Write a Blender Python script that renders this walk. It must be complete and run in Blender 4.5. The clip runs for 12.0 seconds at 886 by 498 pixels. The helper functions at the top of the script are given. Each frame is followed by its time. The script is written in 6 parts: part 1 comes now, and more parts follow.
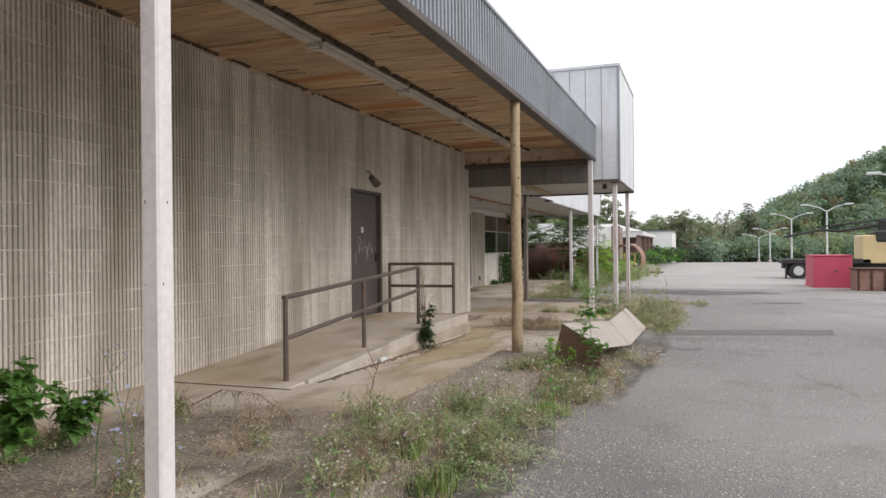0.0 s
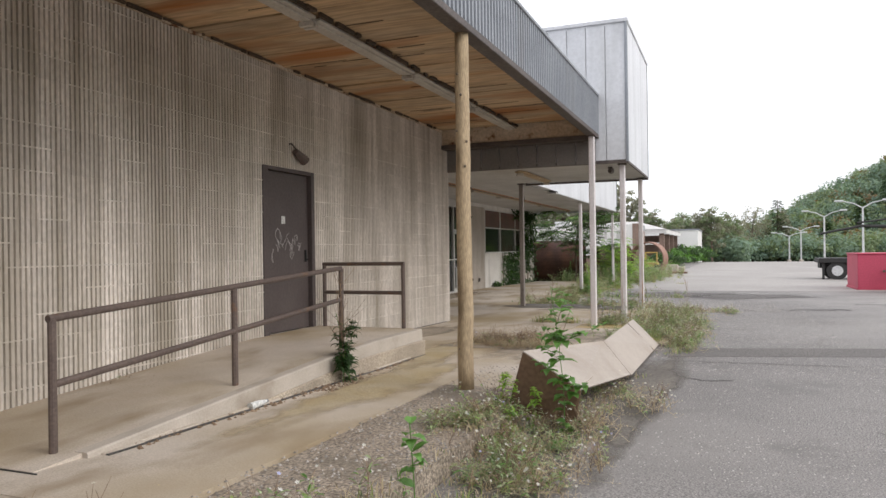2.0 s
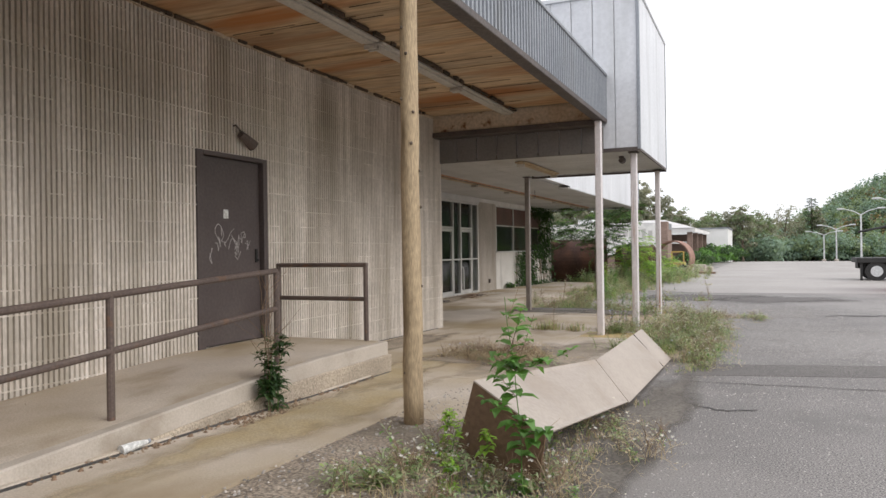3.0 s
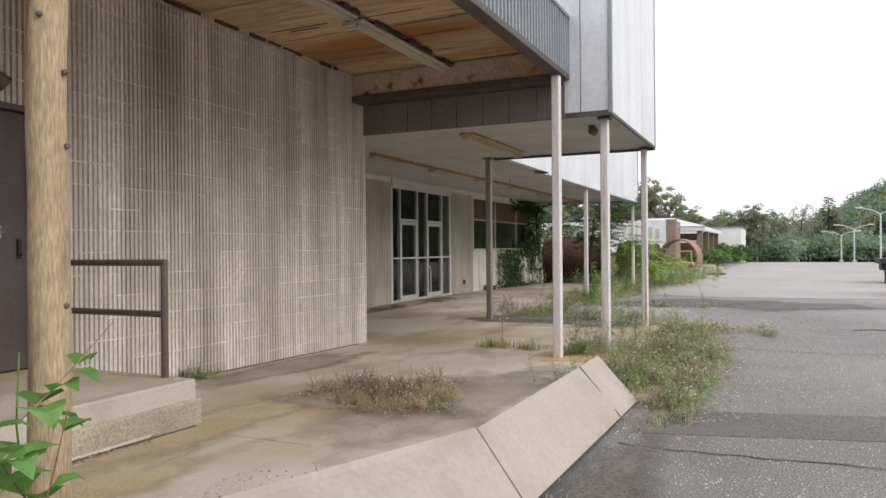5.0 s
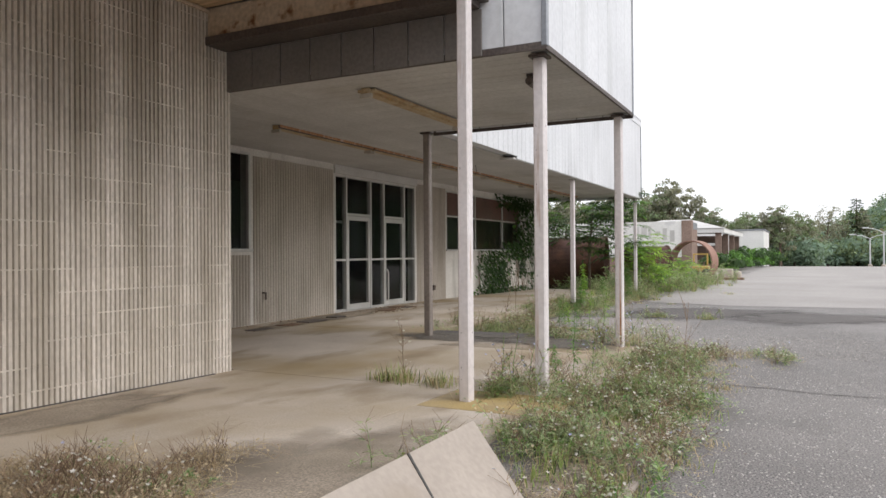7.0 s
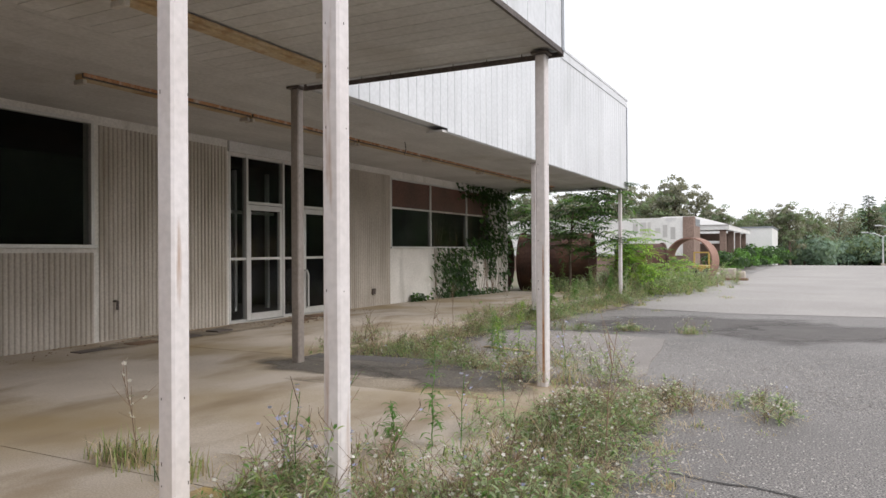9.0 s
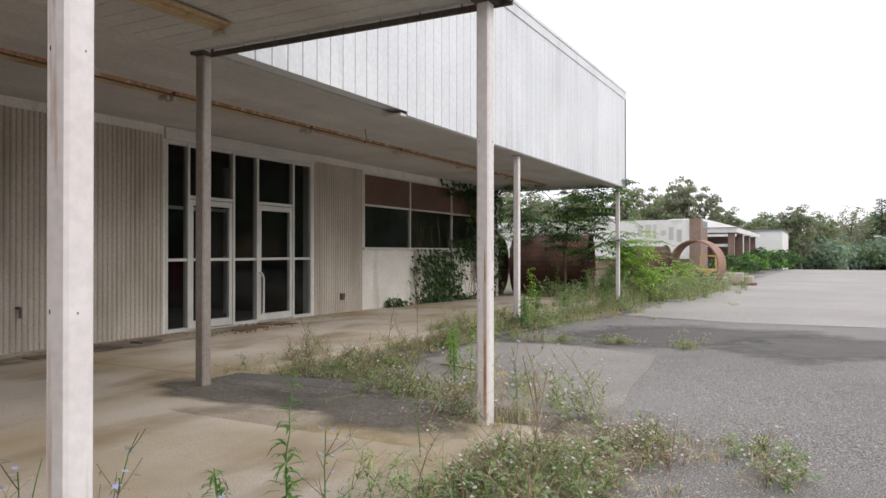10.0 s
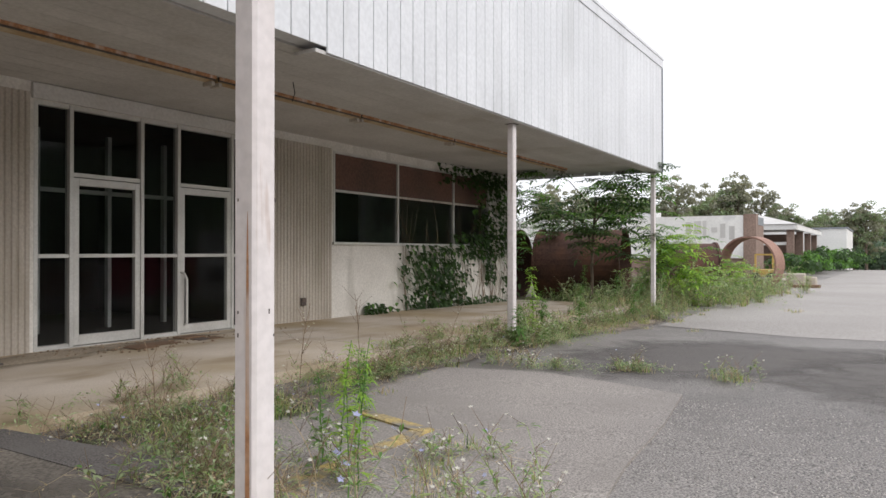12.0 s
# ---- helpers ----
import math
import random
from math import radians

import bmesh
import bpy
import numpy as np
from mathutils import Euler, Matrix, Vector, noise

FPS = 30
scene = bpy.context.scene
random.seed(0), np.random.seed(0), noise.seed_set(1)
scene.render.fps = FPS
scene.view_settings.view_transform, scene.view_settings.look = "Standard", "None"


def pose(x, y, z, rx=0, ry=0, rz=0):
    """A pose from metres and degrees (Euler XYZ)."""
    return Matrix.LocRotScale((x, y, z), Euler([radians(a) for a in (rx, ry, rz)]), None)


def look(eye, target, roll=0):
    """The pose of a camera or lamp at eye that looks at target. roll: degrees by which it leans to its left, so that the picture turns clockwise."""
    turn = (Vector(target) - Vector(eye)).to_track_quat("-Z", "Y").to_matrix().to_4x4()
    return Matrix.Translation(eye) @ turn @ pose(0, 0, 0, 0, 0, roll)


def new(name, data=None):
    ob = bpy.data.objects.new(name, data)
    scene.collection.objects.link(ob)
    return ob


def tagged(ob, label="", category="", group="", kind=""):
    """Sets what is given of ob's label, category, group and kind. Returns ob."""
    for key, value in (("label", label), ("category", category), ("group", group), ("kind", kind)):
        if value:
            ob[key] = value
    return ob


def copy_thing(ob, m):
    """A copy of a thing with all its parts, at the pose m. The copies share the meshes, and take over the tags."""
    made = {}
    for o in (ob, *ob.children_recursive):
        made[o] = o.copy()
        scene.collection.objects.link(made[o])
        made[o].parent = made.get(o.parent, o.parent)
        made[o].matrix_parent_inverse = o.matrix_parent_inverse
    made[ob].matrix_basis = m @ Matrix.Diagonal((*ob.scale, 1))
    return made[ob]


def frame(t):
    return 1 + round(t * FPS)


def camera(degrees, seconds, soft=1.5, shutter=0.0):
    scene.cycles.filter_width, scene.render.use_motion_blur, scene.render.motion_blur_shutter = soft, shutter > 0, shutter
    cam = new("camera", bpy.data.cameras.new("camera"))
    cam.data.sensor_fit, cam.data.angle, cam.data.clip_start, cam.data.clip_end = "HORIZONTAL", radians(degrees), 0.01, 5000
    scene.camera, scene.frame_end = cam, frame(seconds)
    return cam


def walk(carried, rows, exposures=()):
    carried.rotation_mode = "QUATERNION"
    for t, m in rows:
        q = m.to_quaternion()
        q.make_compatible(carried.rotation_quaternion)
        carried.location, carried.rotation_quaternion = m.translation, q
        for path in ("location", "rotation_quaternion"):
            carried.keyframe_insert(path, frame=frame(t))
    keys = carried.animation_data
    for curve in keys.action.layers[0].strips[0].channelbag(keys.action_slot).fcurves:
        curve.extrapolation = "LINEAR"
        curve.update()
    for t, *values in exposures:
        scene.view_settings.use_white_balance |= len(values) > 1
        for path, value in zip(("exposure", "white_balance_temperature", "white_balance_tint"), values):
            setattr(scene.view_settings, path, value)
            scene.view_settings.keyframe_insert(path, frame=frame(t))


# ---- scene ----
cam = camera(63.4, 12.0)
PATH = [
    (0, (5.437, -0.188, 1.565), (4.758, 1.693, 1.567), -0.6),
    (0.5, (5.432, 0.592, 1.535), (4.747, 2.471, 1.538), -0.6),
    (1, (5.455, 1.393, 1.523), (4.767, 3.271, 1.523), -0.7),
    (1.5, (5.406, 2.157, 1.486), (4.713, 4.034, 1.491), -0.5),
    (2, (5.42, 2.902, 1.489), (4.679, 4.759, 1.493), -0.8),
    (2.5, (5.435, 3.729, 1.453), (4.629, 5.56, 1.46), -0.8),
    (3, (5.505, 4.475, 1.477), (4.693, 6.303, 1.48), -0.8),
    (3.5, (5.522, 5.274, 1.478), (4.704, 7.1, 1.477), -0.5),
    (5.5, (5.591, 8.344, 1.384), (4.742, 10.155, 1.387), -0.6),
    (6, (5.614, 9.145, 1.372), (4.757, 10.952, 1.378), -0.6),
    (6.5, (5.607, 9.984, 1.337), (4.723, 11.778, 1.342), -0.4),
    (7, (5.662, 10.741, 1.313), (4.766, 12.529, 1.324), -0.4),
    (9, (5.702, 13.98, 1.301), (4.785, 15.758, 1.306), -0.3),
    (9.5, (5.657, 14.782, 1.283), (4.729, 16.554, 1.29), -0.2),
    (10, (5.655, 15.535, 1.287), (4.717, 17.301, 1.298), -0.0),
    (10.5, (5.682, 16.283, 1.328), (4.729, 18.041, 1.335), 0.1),
    (11, (5.695, 17.095, 1.348), (4.716, 18.84, 1.345), 0.2),
    (11.5, (5.557, 17.876, 1.28), (4.544, 19.601, 1.283), 0.1),
    (12, (5.285, 18.544, 1.216), (4.229, 20.243, 1.227), 0.0),
]
EXPOSURES = [(0, 0.2), (3, 0.28), (7, 0.25), (10, 0.2), (11.2, 0.1), (12, 0.2)]
walk(cam, [(t, look(eye, target, roll)) for t, eye, target, roll in PATH], EXPOSURES)

# ---- light: a bright overcast sky, a wide weak sun ----
SUN_EL, SUN_AZ = radians(34), radians(98)
world = bpy.data.worlds.new("overcast_sky")
scene.world = world
world.use_nodes = True
wn, wl = world.node_tree.nodes, world.node_tree.links
sky = wn.new("ShaderNodeTexSky")
sky.sky_type = "NISHITA"
sky.sun_disc = False
sky.sun_elevation, sky.sun_rotation = SUN_EL, SUN_AZ
sky.dust_density, sky.air_density = 4.0, 1.0
veil = wn.new("ShaderNodeMixRGB")
veil.inputs[0].default_value = 0.86
# an overcast sky is about twice as bright overhead as at the horizon
coord = wn.new("ShaderNodeTexCoord")
split = wn.new("ShaderNodeSeparateXYZ")
wl.new(coord.outputs["Generated"], split.inputs[0])
rise = wn.new("ShaderNodeMapRange")
wl.new(split.outputs["Z"], rise.inputs["Value"])
cloud = wn.new("ShaderNodeMixRGB")
cloud.inputs[1].default_value = (11.2, 11.3, 11.8, 1)
cloud.inputs[2].default_value = (15.0, 15.1, 16.0, 1)
wl.new(rise.outputs[0], cloud.inputs[0])
wl.new(cloud.outputs[0], veil.inputs[2])
wl.new(sky.outputs[0], veil.inputs[1])
wl.new(veil.outputs[0], wn["Background"].inputs[0])
wn["Background"].inputs[1].default_value = 0.10
sun_data = bpy.data.lights.new("sun", "SUN")
sun_data.energy, sun_data.angle, sun_data.color = 1.2, radians(34), (1.0, 0.975, 0.945)
sun = new("sun", sun_data)
sun.matrix_world = look((0, 0, 60), (-60 * math.cos(SUN_EL) * math.sin(SUN_AZ), -60 * math.cos(SUN_EL) * math.cos(SUN_AZ), 60 - 60 * math.sin(SUN_EL)))


# ---- materials ----
def material(name, c1, c2, rough=0.8, metal=0.0, scale=3.0, fine=40.0, fine_amt=0.25, bump=0.2, stretch=(1, 1, 1),
             stain=None, stain_scale=0.7, stain_lo=0.5, stain_hi=0.7, stain_stretch=(1, 1, 1), piece=0.0, island=0.0, bump_dist=0.01,
             streak=None, streak_scale=1.5, streak_lo=0.52, streak_hi=0.7, streak_stretch=(1, 6, 0.25)):
    """Two colours mixed by a broad noise, a fine grain, an optional stain of its own colour, and relief."""
    m = bpy.data.materials.new(name)
    m.use_nodes = True
    n, l = m.node_tree.nodes, m.node_tree.links
    b = n["Principled BSDF"]
    b.inputs["Roughness"].default_value, b.inputs["Metallic"].default_value = rough, metal
    geo = n.new("ShaderNodeNewGeometry")

    def noise_of(sc, st, detail=4.0):
        mp = n.new("ShaderNodeMapping")
        mp.inputs["Scale"].default_value = st
        l.new(geo.outputs["Position"], mp.inputs["Vector"])
        t = n.new("ShaderNodeTexNoise")
        t.inputs["Scale"].default_value, t.inputs["Detail"].default_value = sc, detail
        l.new(mp.outputs[0], t.inputs["Vector"])
        return t.outputs["Fac"]

    def ramp(fac, lo, hi):
        r = n.new("ShaderNodeMapRange")
        r.inputs["From Min"].default_value, r.inputs["From Max"].default_value = lo, hi
        l.new(fac, r.inputs["Value"])
        return r.outputs[0]

    def mix(kind, fac, a, c):
        x = n.new("ShaderNodeMixRGB")
        x.blend_type = kind
        for sock, v in zip(x.inputs, (fac, a, c)):
            if isinstance(v, (int, float)):
                sock.default_value = v
            elif isinstance(v, tuple):
                sock.default_value = (*v, 1)
            else:
                l.new(v, sock)
        return x.outputs[0]

    col = mix("MIX", ramp(noise_of(scale, stretch), 0.35, 0.65), c1, c2)
    grain = noise_of(fine, stretch, 3.0)
    g = n.new("ShaderNodeMapRange")
    g.inputs["From Min"].default_value, g.inputs["From Max"].default_value = 0.36, 0.64
    g.inputs["To Min"].default_value, g.inputs["To Max"].default_value = 1 - fine_amt, 1 + fine_amt
    l.new(grain, g.inputs["Value"])
    gr = n.new("ShaderNodeCombineXYZ")
    for i in range(3):
        l.new(g.outputs[0], gr.inputs[i])
    col = mix("MULTIPLY", 1.0, col, gr.outputs[0])
    if stain:
        col = mix("MIX", ramp(noise_of(stain_scale, stain_stretch, 6.0), stain_lo, stain_hi), col, stain)
    if streak:
        col = mix("MIX", ramp(noise_of(streak_scale, streak_stretch, 5.0), streak_lo, streak_hi), col, streak)
    for amount, out in ((piece, "object"), (island, "island")):
        if amount:
            src = n.new("ShaderNodeObjectInfo").outputs["Random"] if out == "object" else geo.outputs["Random Per Island"]
            v = n.new("ShaderNodeMapRange")
            v.inputs["To Min"].default_value, v.inputs["To Max"].default_value = 1 - amount, 1 + amount
            l.new(src, v.inputs["Value"])
            hs = n.new("ShaderNodeHueSaturation")
            l.new(v.outputs[0], hs.inputs["Value"])
            l.new(col, hs.inputs["Color"])
            col = hs.outputs[0]
    l.new(col, b.inputs["Base Color"])
    if bump:
        bp = n.new("ShaderNodeBump")
        bp.inputs["Strength"].default_value, bp.inputs["Distance"].default_value = bump, bump_dist
        l.new(grain, bp.inputs["Height"])
        l.new(bp.outputs[0], b.inputs["Normal"])
    return m


def leaf_material(name, c1, c2, island=0.35):
    m = material(name, c1, c2, rough=0.55, scale=1.2, fine=30, fine_amt=0.15, bump=0, island=island)
    b = m.node_tree.nodes["Principled BSDF"]
    b.inputs["Subsurface Weight"].default_value = 0.0
    out = m.node_tree.nodes["Material Output"]
    tr = m.node_tree.nodes.new("ShaderNodeBsdfTranslucent")
    tr.inputs["Color"].default_value = (c2[0] * 1.6, c2[1] * 1.6, c2[2], 1)
    mx = m.node_tree.nodes.new("ShaderNodeMixShader")
    mx.inputs[0].default_value = 0.35
    m.node_tree.links.new(b.outputs[0], mx.inputs[1])
    m.node_tree.links.new(tr.outputs[0], mx.inputs[2])
    m.node_tree.links.new(mx.outputs[0], out.inputs[0])
    return m


M_BLOCK = material("ribbed_block", (0.78, 0.715, 0.65), (0.68, 0.62, 0.56), 0.92, scale=0.9, fine=30, fine_amt=0.10, bump=0.5, stretch=(1, 1, 0.5),
                   stain=(0.30, 0.255, 0.195), stain_scale=0.7, stain_lo=0.36, stain_hi=0.78, stain_stretch=(1, 2.6, 0.35), piece=0.05, island=0.05,
                   streak=(0.31, 0.265, 0.20), streak_scale=1.3, streak_lo=0.46, streak_hi=0.92, streak_stretch=(1, 7, 0.3))
M_MORTAR = material("mortar", (0.66, 0.61, 0.55), (0.50, 0.455, 0.41), 0.95, scale=2, fine=60, bump=0.4, stain=(0.33, 0.285, 0.235), stain_scale=0.7, stain_lo=0.44, stain_hi=0.66, stain_stretch=(1, 2.6, 0.35))
M_JOINT = material("pale_lime_joint", (0.75, 0.695, 0.635), (0.63, 0.575, 0.51), 0.95, scale=3, fine=50, fine_amt=0.15, bump=0.3,
                   stain=(0.33, 0.283, 0.22), stain_scale=0.7, stain_lo=0.42, stain_hi=0.72, stain_stretch=(1, 2.6, 0.35), island=0.10,
                   streak=(0.34, 0.295, 0.23), streak_scale=1.3, streak_lo=0.46, streak_hi=0.92, streak_stretch=(1, 7, 0.3))
M_WHITEWALL = material("painted_wall", (0.70, 0.67, 0.63), (0.60, 0.57, 0.53), 0.85, scale=1.2, fine=30, fine_amt=0.08, bump=0.25,
                       stain=(0.30, 0.28, 0.24), stain_scale=0.9, stain_lo=0.58, stain_hi=0.8, stain_stretch=(1, 2, 0.4))
M_CLAD = material("beige_ribbed_cladding", (0.50, 0.45, 0.40), (0.42, 0.375, 0.325), 0.85, scale=1.2, fine=30, fine_amt=0.08, bump=0.25,
                  stain=(0.30, 0.26, 0.21), stain_scale=0.9, stain_lo=0.52, stain_hi=0.8, stain_stretch=(1, 3, 0.4))
M_SLAB = material("concrete_slab", (0.55, 0.482, 0.41), (0.45, 0.39, 0.325), 0.9, scale=0.8, fine=90, fine_amt=0.14, bump=0.25,
                  stain=(0.34, 0.26, 0.15), stain_scale=0.45, stain_lo=0.42, stain_hi=0.68, piece=0.05,
                  streak=(0.27, 0.205, 0.13), streak_scale=1.1, streak_lo=0.52, streak_hi=0.74, streak_stretch=(1.6, 0.7, 1))
M_CONC = material("pale_concrete", (0.49, 0.435, 0.375), (0.39, 0.34, 0.285), 0.9, scale=1.5, fine=70, fine_amt=0.06, bump=0.2,
                  stain=(0.25, 0.20, 0.14), stain_scale=1.5, stain_lo=0.55, stain_hi=0.75)
M_DIRTYSLAB = material("dirty_concrete", (0.44, 0.37, 0.285), (0.33, 0.275, 0.215), 0.92, scale=0.9, fine=70, fine_amt=0.3, bump=0.5,
                       stain=(0.20, 0.165, 0.125), stain_scale=0.8, stain_lo=0.45, stain_hi=0.65)
M_OCHRE = material("ochre_water_stain", (0.43, 0.335, 0.185), (0.49, 0.405, 0.275), 0.9, scale=2.2, fine=60, fine_amt=0.18, bump=0.2)
M_YELLOW_CONC = material("ochre_stained_concrete", (0.46, 0.33, 0.11), (0.42, 0.33, 0.20), 0.9, scale=1.3, fine=80, fine_amt=0.15, bump=0.3,
                         stain=(0.22, 0.19, 0.15), stain_scale=1.1, stain_lo=0.5, stain_hi=0.7)
M_ASPHALT = material("worn_asphalt", (0.182, 0.167, 0.155), (0.135, 0.123, 0.114), 0.66, scale=0.35, fine=85, fine_amt=0.85, bump=0.35,
                     stain=(0.25, 0.231, 0.214), stain_scale=0.13, stain_lo=0.46, stain_hi=0.64, bump_dist=0.006,
                     streak=(0.11, 0.10, 0.092), streak_scale=1.1, streak_lo=0.56, streak_hi=0.80, streak_stretch=(1, 1, 1))
M_PATCH = material("dark_asphalt_patch", (0.132, 0.12, 0.111), (0.102, 0.093, 0.087), 0.85, scale=0.8, fine=85, fine_amt=0.6, bump=0.5, stain=(0.15, 0.138, 0.128), stain_scale=0.8, stain_lo=0.5, stain_hi=0.7)
M_LIGHTASPH = material("pale_asphalt", (0.285, 0.258, 0.235), (0.245, 0.222, 0.205), 0.8, scale=0.6, fine=85, fine_amt=0.5, bump=0.3, stain=(0.21, 0.19, 0.172), stain_scale=0.5, stain_lo=0.5, stain_hi=0.72)
M_DARKGROUND = material("damp_dark_dirt", (0.12, 0.105, 0.088), (0.17, 0.15, 0.125), 0.8, scale=1.6, fine=50, fine_amt=0.4, bump=0.3)
# asphalt lightened to paint in the bright sheen of the far lot
M_FARLOT = material("bleached_asphalt", (0.325, 0.302, 0.28), (0.27, 0.25, 0.232), 0.75, scale=0.25, fine=30, fine_amt=0.2, bump=0.15,
                    stain=(0.24, 0.222, 0.205), stain_scale=0.2, stain_lo=0.52, stain_hi=0.75)
M_CRACK = material("crack_filler", (0.05, 0.047, 0.045), (0.08, 0.075, 0.07), 0.9, fine=60)
M_GRAVEL_BED = material("gritty_dirt", (0.23, 0.185, 0.14), (0.33, 0.275, 0.215), 0.95, scale=2.5, fine=45, fine_amt=0.5, bump=0.9, stain=(0.16, 0.135, 0.10), stain_scale=1.6, bump_dist=0.02)
M_STONE = material("gravel", (0.36, 0.33, 0.30), (0.25, 0.22, 0.19), 0.9, scale=8, fine=60, bump=0.3, island=0.45)
M_CHIP = material("pale_stone_chip", (0.40, 0.375, 0.35), (0.29, 0.27, 0.25), 0.9, scale=8, fine=60, bump=0.0, island=0.5)
M_PLY = material("weathered_plywood", (0.50, 0.34, 0.195), (0.44, 0.325, 0.21), 0.75, scale=1.0, fine=7, fine_amt=0.22, bump=0.15, stretch=(0.35, 3.0, 1),
                 stain=(0.37, 0.145, 0.04), stain_scale=0.9, stain_lo=0.50, stain_hi=0.68, stain_stretch=(0.35, 1.7, 1), island=0.16)
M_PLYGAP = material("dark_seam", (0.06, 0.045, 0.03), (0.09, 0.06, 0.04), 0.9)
M_GREYMETAL = material("grey_blue_steel", (0.29, 0.305, 0.33), (0.24, 0.255, 0.28), 0.45, 0.3, scale=1.2, fine=25, fine_amt=0.08, bump=0.05,
                       stain=(0.22, 0.22, 0.22), stain_scale=1.0, stain_lo=0.55, stain_hi=0.8, stain_stretch=(1, 2, 0.3))
# siding boards with the canopy's shade put into the colour
M_SHADEDBOARD = material("weathered_dark_board", (0.20, 0.18, 0.17), (0.16, 0.145, 0.135), 0.7, scale=1.2, fine=25, fine_amt=0.1, bump=0.1)
M_RUSTYBOARD = material("rust_speckled_board", (0.56, 0.47, 0.37), (0.48, 0.37, 0.26), 0.8, scale=2.0, fine=20, fine_amt=0.15, bump=0.2,
                        stain=(0.16, 0.07, 0.03), stain_scale=4.0, stain_lo=0.60, stain_hi=0.68)
M_DARKTRIM = material("dark_brown_trim", (0.07, 0.055, 0.05), (0.10, 0.08, 0.07), 0.6, scale=2, fine=30)
M_WHITEMETAL = material("white_siding", (0.68, 0.69, 0.715), (0.62, 0.63, 0.655), 0.5, 0.0, scale=0.8, fine=18, fine_amt=0.05, bump=0.06,
                        stain=(0.42, 0.43, 0.43), stain_scale=1.1, stain_lo=0.56, stain_hi=0.85, stain_stretch=(1.5, 1.5, 0.25), piece=0.03)
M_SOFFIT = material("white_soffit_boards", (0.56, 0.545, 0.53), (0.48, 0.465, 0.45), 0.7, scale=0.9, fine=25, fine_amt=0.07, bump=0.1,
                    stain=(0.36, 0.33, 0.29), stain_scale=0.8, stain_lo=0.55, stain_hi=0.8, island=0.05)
M_POST = material("chalky_painted_steel", (0.70, 0.655, 0.655), (0.63, 0.58, 0.57), 0.7, scale=1.6, fine=25, fine_amt=0.05, bump=0.15,
                  stain=(0.30, 0.15, 0.06), stain_scale=2.2, stain_lo=0.62, stain_hi=0.78, stain_stretch=(6, 6, 0.5))
M_POSTDARK = material("dull_brown_steel", (0.30, 0.26, 0.235), (0.23, 0.195, 0.17), 0.7, scale=1.6, fine=25, fine_amt=0.1, bump=0.15)
M_LOG = material("bare_wood_pole", (0.42, 0.32, 0.20), (0.33, 0.245, 0.15), 0.8, scale=2, fine=30, fine_amt=0.25, bump=0.3, stretch=(5, 5, 0.6),
                 stain=(0.16, 0.11, 0.06), stain_scale=2.5, stain_lo=0.58, stain_hi=0.75, stain_stretch=(3, 3, 0.7))
M_RAIL = material("brown_painted_steel", (0.105, 0.078, 0.068), (0.135, 0.10, 0.085), 0.5, 0.2, scale=4, fine=50, fine_amt=0.15, bump=0.1,
                  stain=(0.20, 0.10, 0.05), stain_scale=5, stain_lo=0.62, stain_hi=0.75)
M_DOOR = material("dark_brown_door", (0.078, 0.060, 0.058), (0.10, 0.080, 0.076), 0.55, 0.1, scale=1.5, fine=30, fine_amt=0.1, bump=0.05)
M_CHALK = material("pale_scratches", (0.50, 0.47, 0.46), (0.40, 0.37, 0.36), 0.9)
M_WHITEPAPER = material("white_sticker", (0.7, 0.7, 0.68), (0.6, 0.6, 0.58), 0.7)
M_ALU = material("aluminium_frame", (0.62, 0.61, 0.59), (0.52, 0.51, 0.49), 0.45, 0.35, scale=2, fine=40, fine_amt=0.06, bump=0.03)
# near-black base colours hold the shade of the unlit rooms
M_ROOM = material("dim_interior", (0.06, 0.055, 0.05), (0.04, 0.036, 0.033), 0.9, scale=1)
M_REDBOARD = material("faded_red_brown_board", (0.125, 0.055, 0.038), (0.085, 0.042, 0.03), 0.6, scale=1.2, fine=20, fine_amt=0.2)
M_TUBE = material("yellowed_fixture", (0.50, 0.40, 0.26), (0.38, 0.25, 0.12), 0.55, scale=2.5, fine=30, fine_amt=0.1, bump=0.05,
                  stain=(0.28, 0.15, 0.05), stain_scale=3, stain_lo=0.55, stain_hi=0.7)
M_TUBEGREY = material("dusty_white_fixture", (0.52, 0.48, 0.43), (0.42, 0.38, 0.33), 0.55, scale=2.5, fine=30, fine_amt=0.1)
M_PANEL = material("tan_sheet", (0.385, 0.33, 0.28), (0.33, 0.28, 0.235), 0.6, scale=1.4, fine=30, fine_amt=0.06, bump=0.06,
                   stain=(0.30, 0.24, 0.18), stain_scale=1.4, stain_lo=0.58, stain_hi=0.8)
M_PANELBROWN = material("brown_board", (0.19, 0.115, 0.07), (0.15, 0.09, 0.055), 0.85, scale=3, fine=30, fine_amt=0.15)
M_RUST = material("rusted_steel", (0.095, 0.043, 0.030), (0.062, 0.031, 0.024), 0.8, 0.2, scale=1.0, fine=18, fine_amt=0.25, bump=0.3,
                  stain=(0.14, 0.062, 0.036), stain_scale=1.2, stain_lo=0.52, stain_hi=0.75)
M_RUSTPALE = material("pale_rusted_steel", (0.33, 0.20, 0.155), (0.26, 0.145, 0.11), 0.8, 0.2, scale=1.0, fine=18, fine_amt=0.2, bump=0.3)
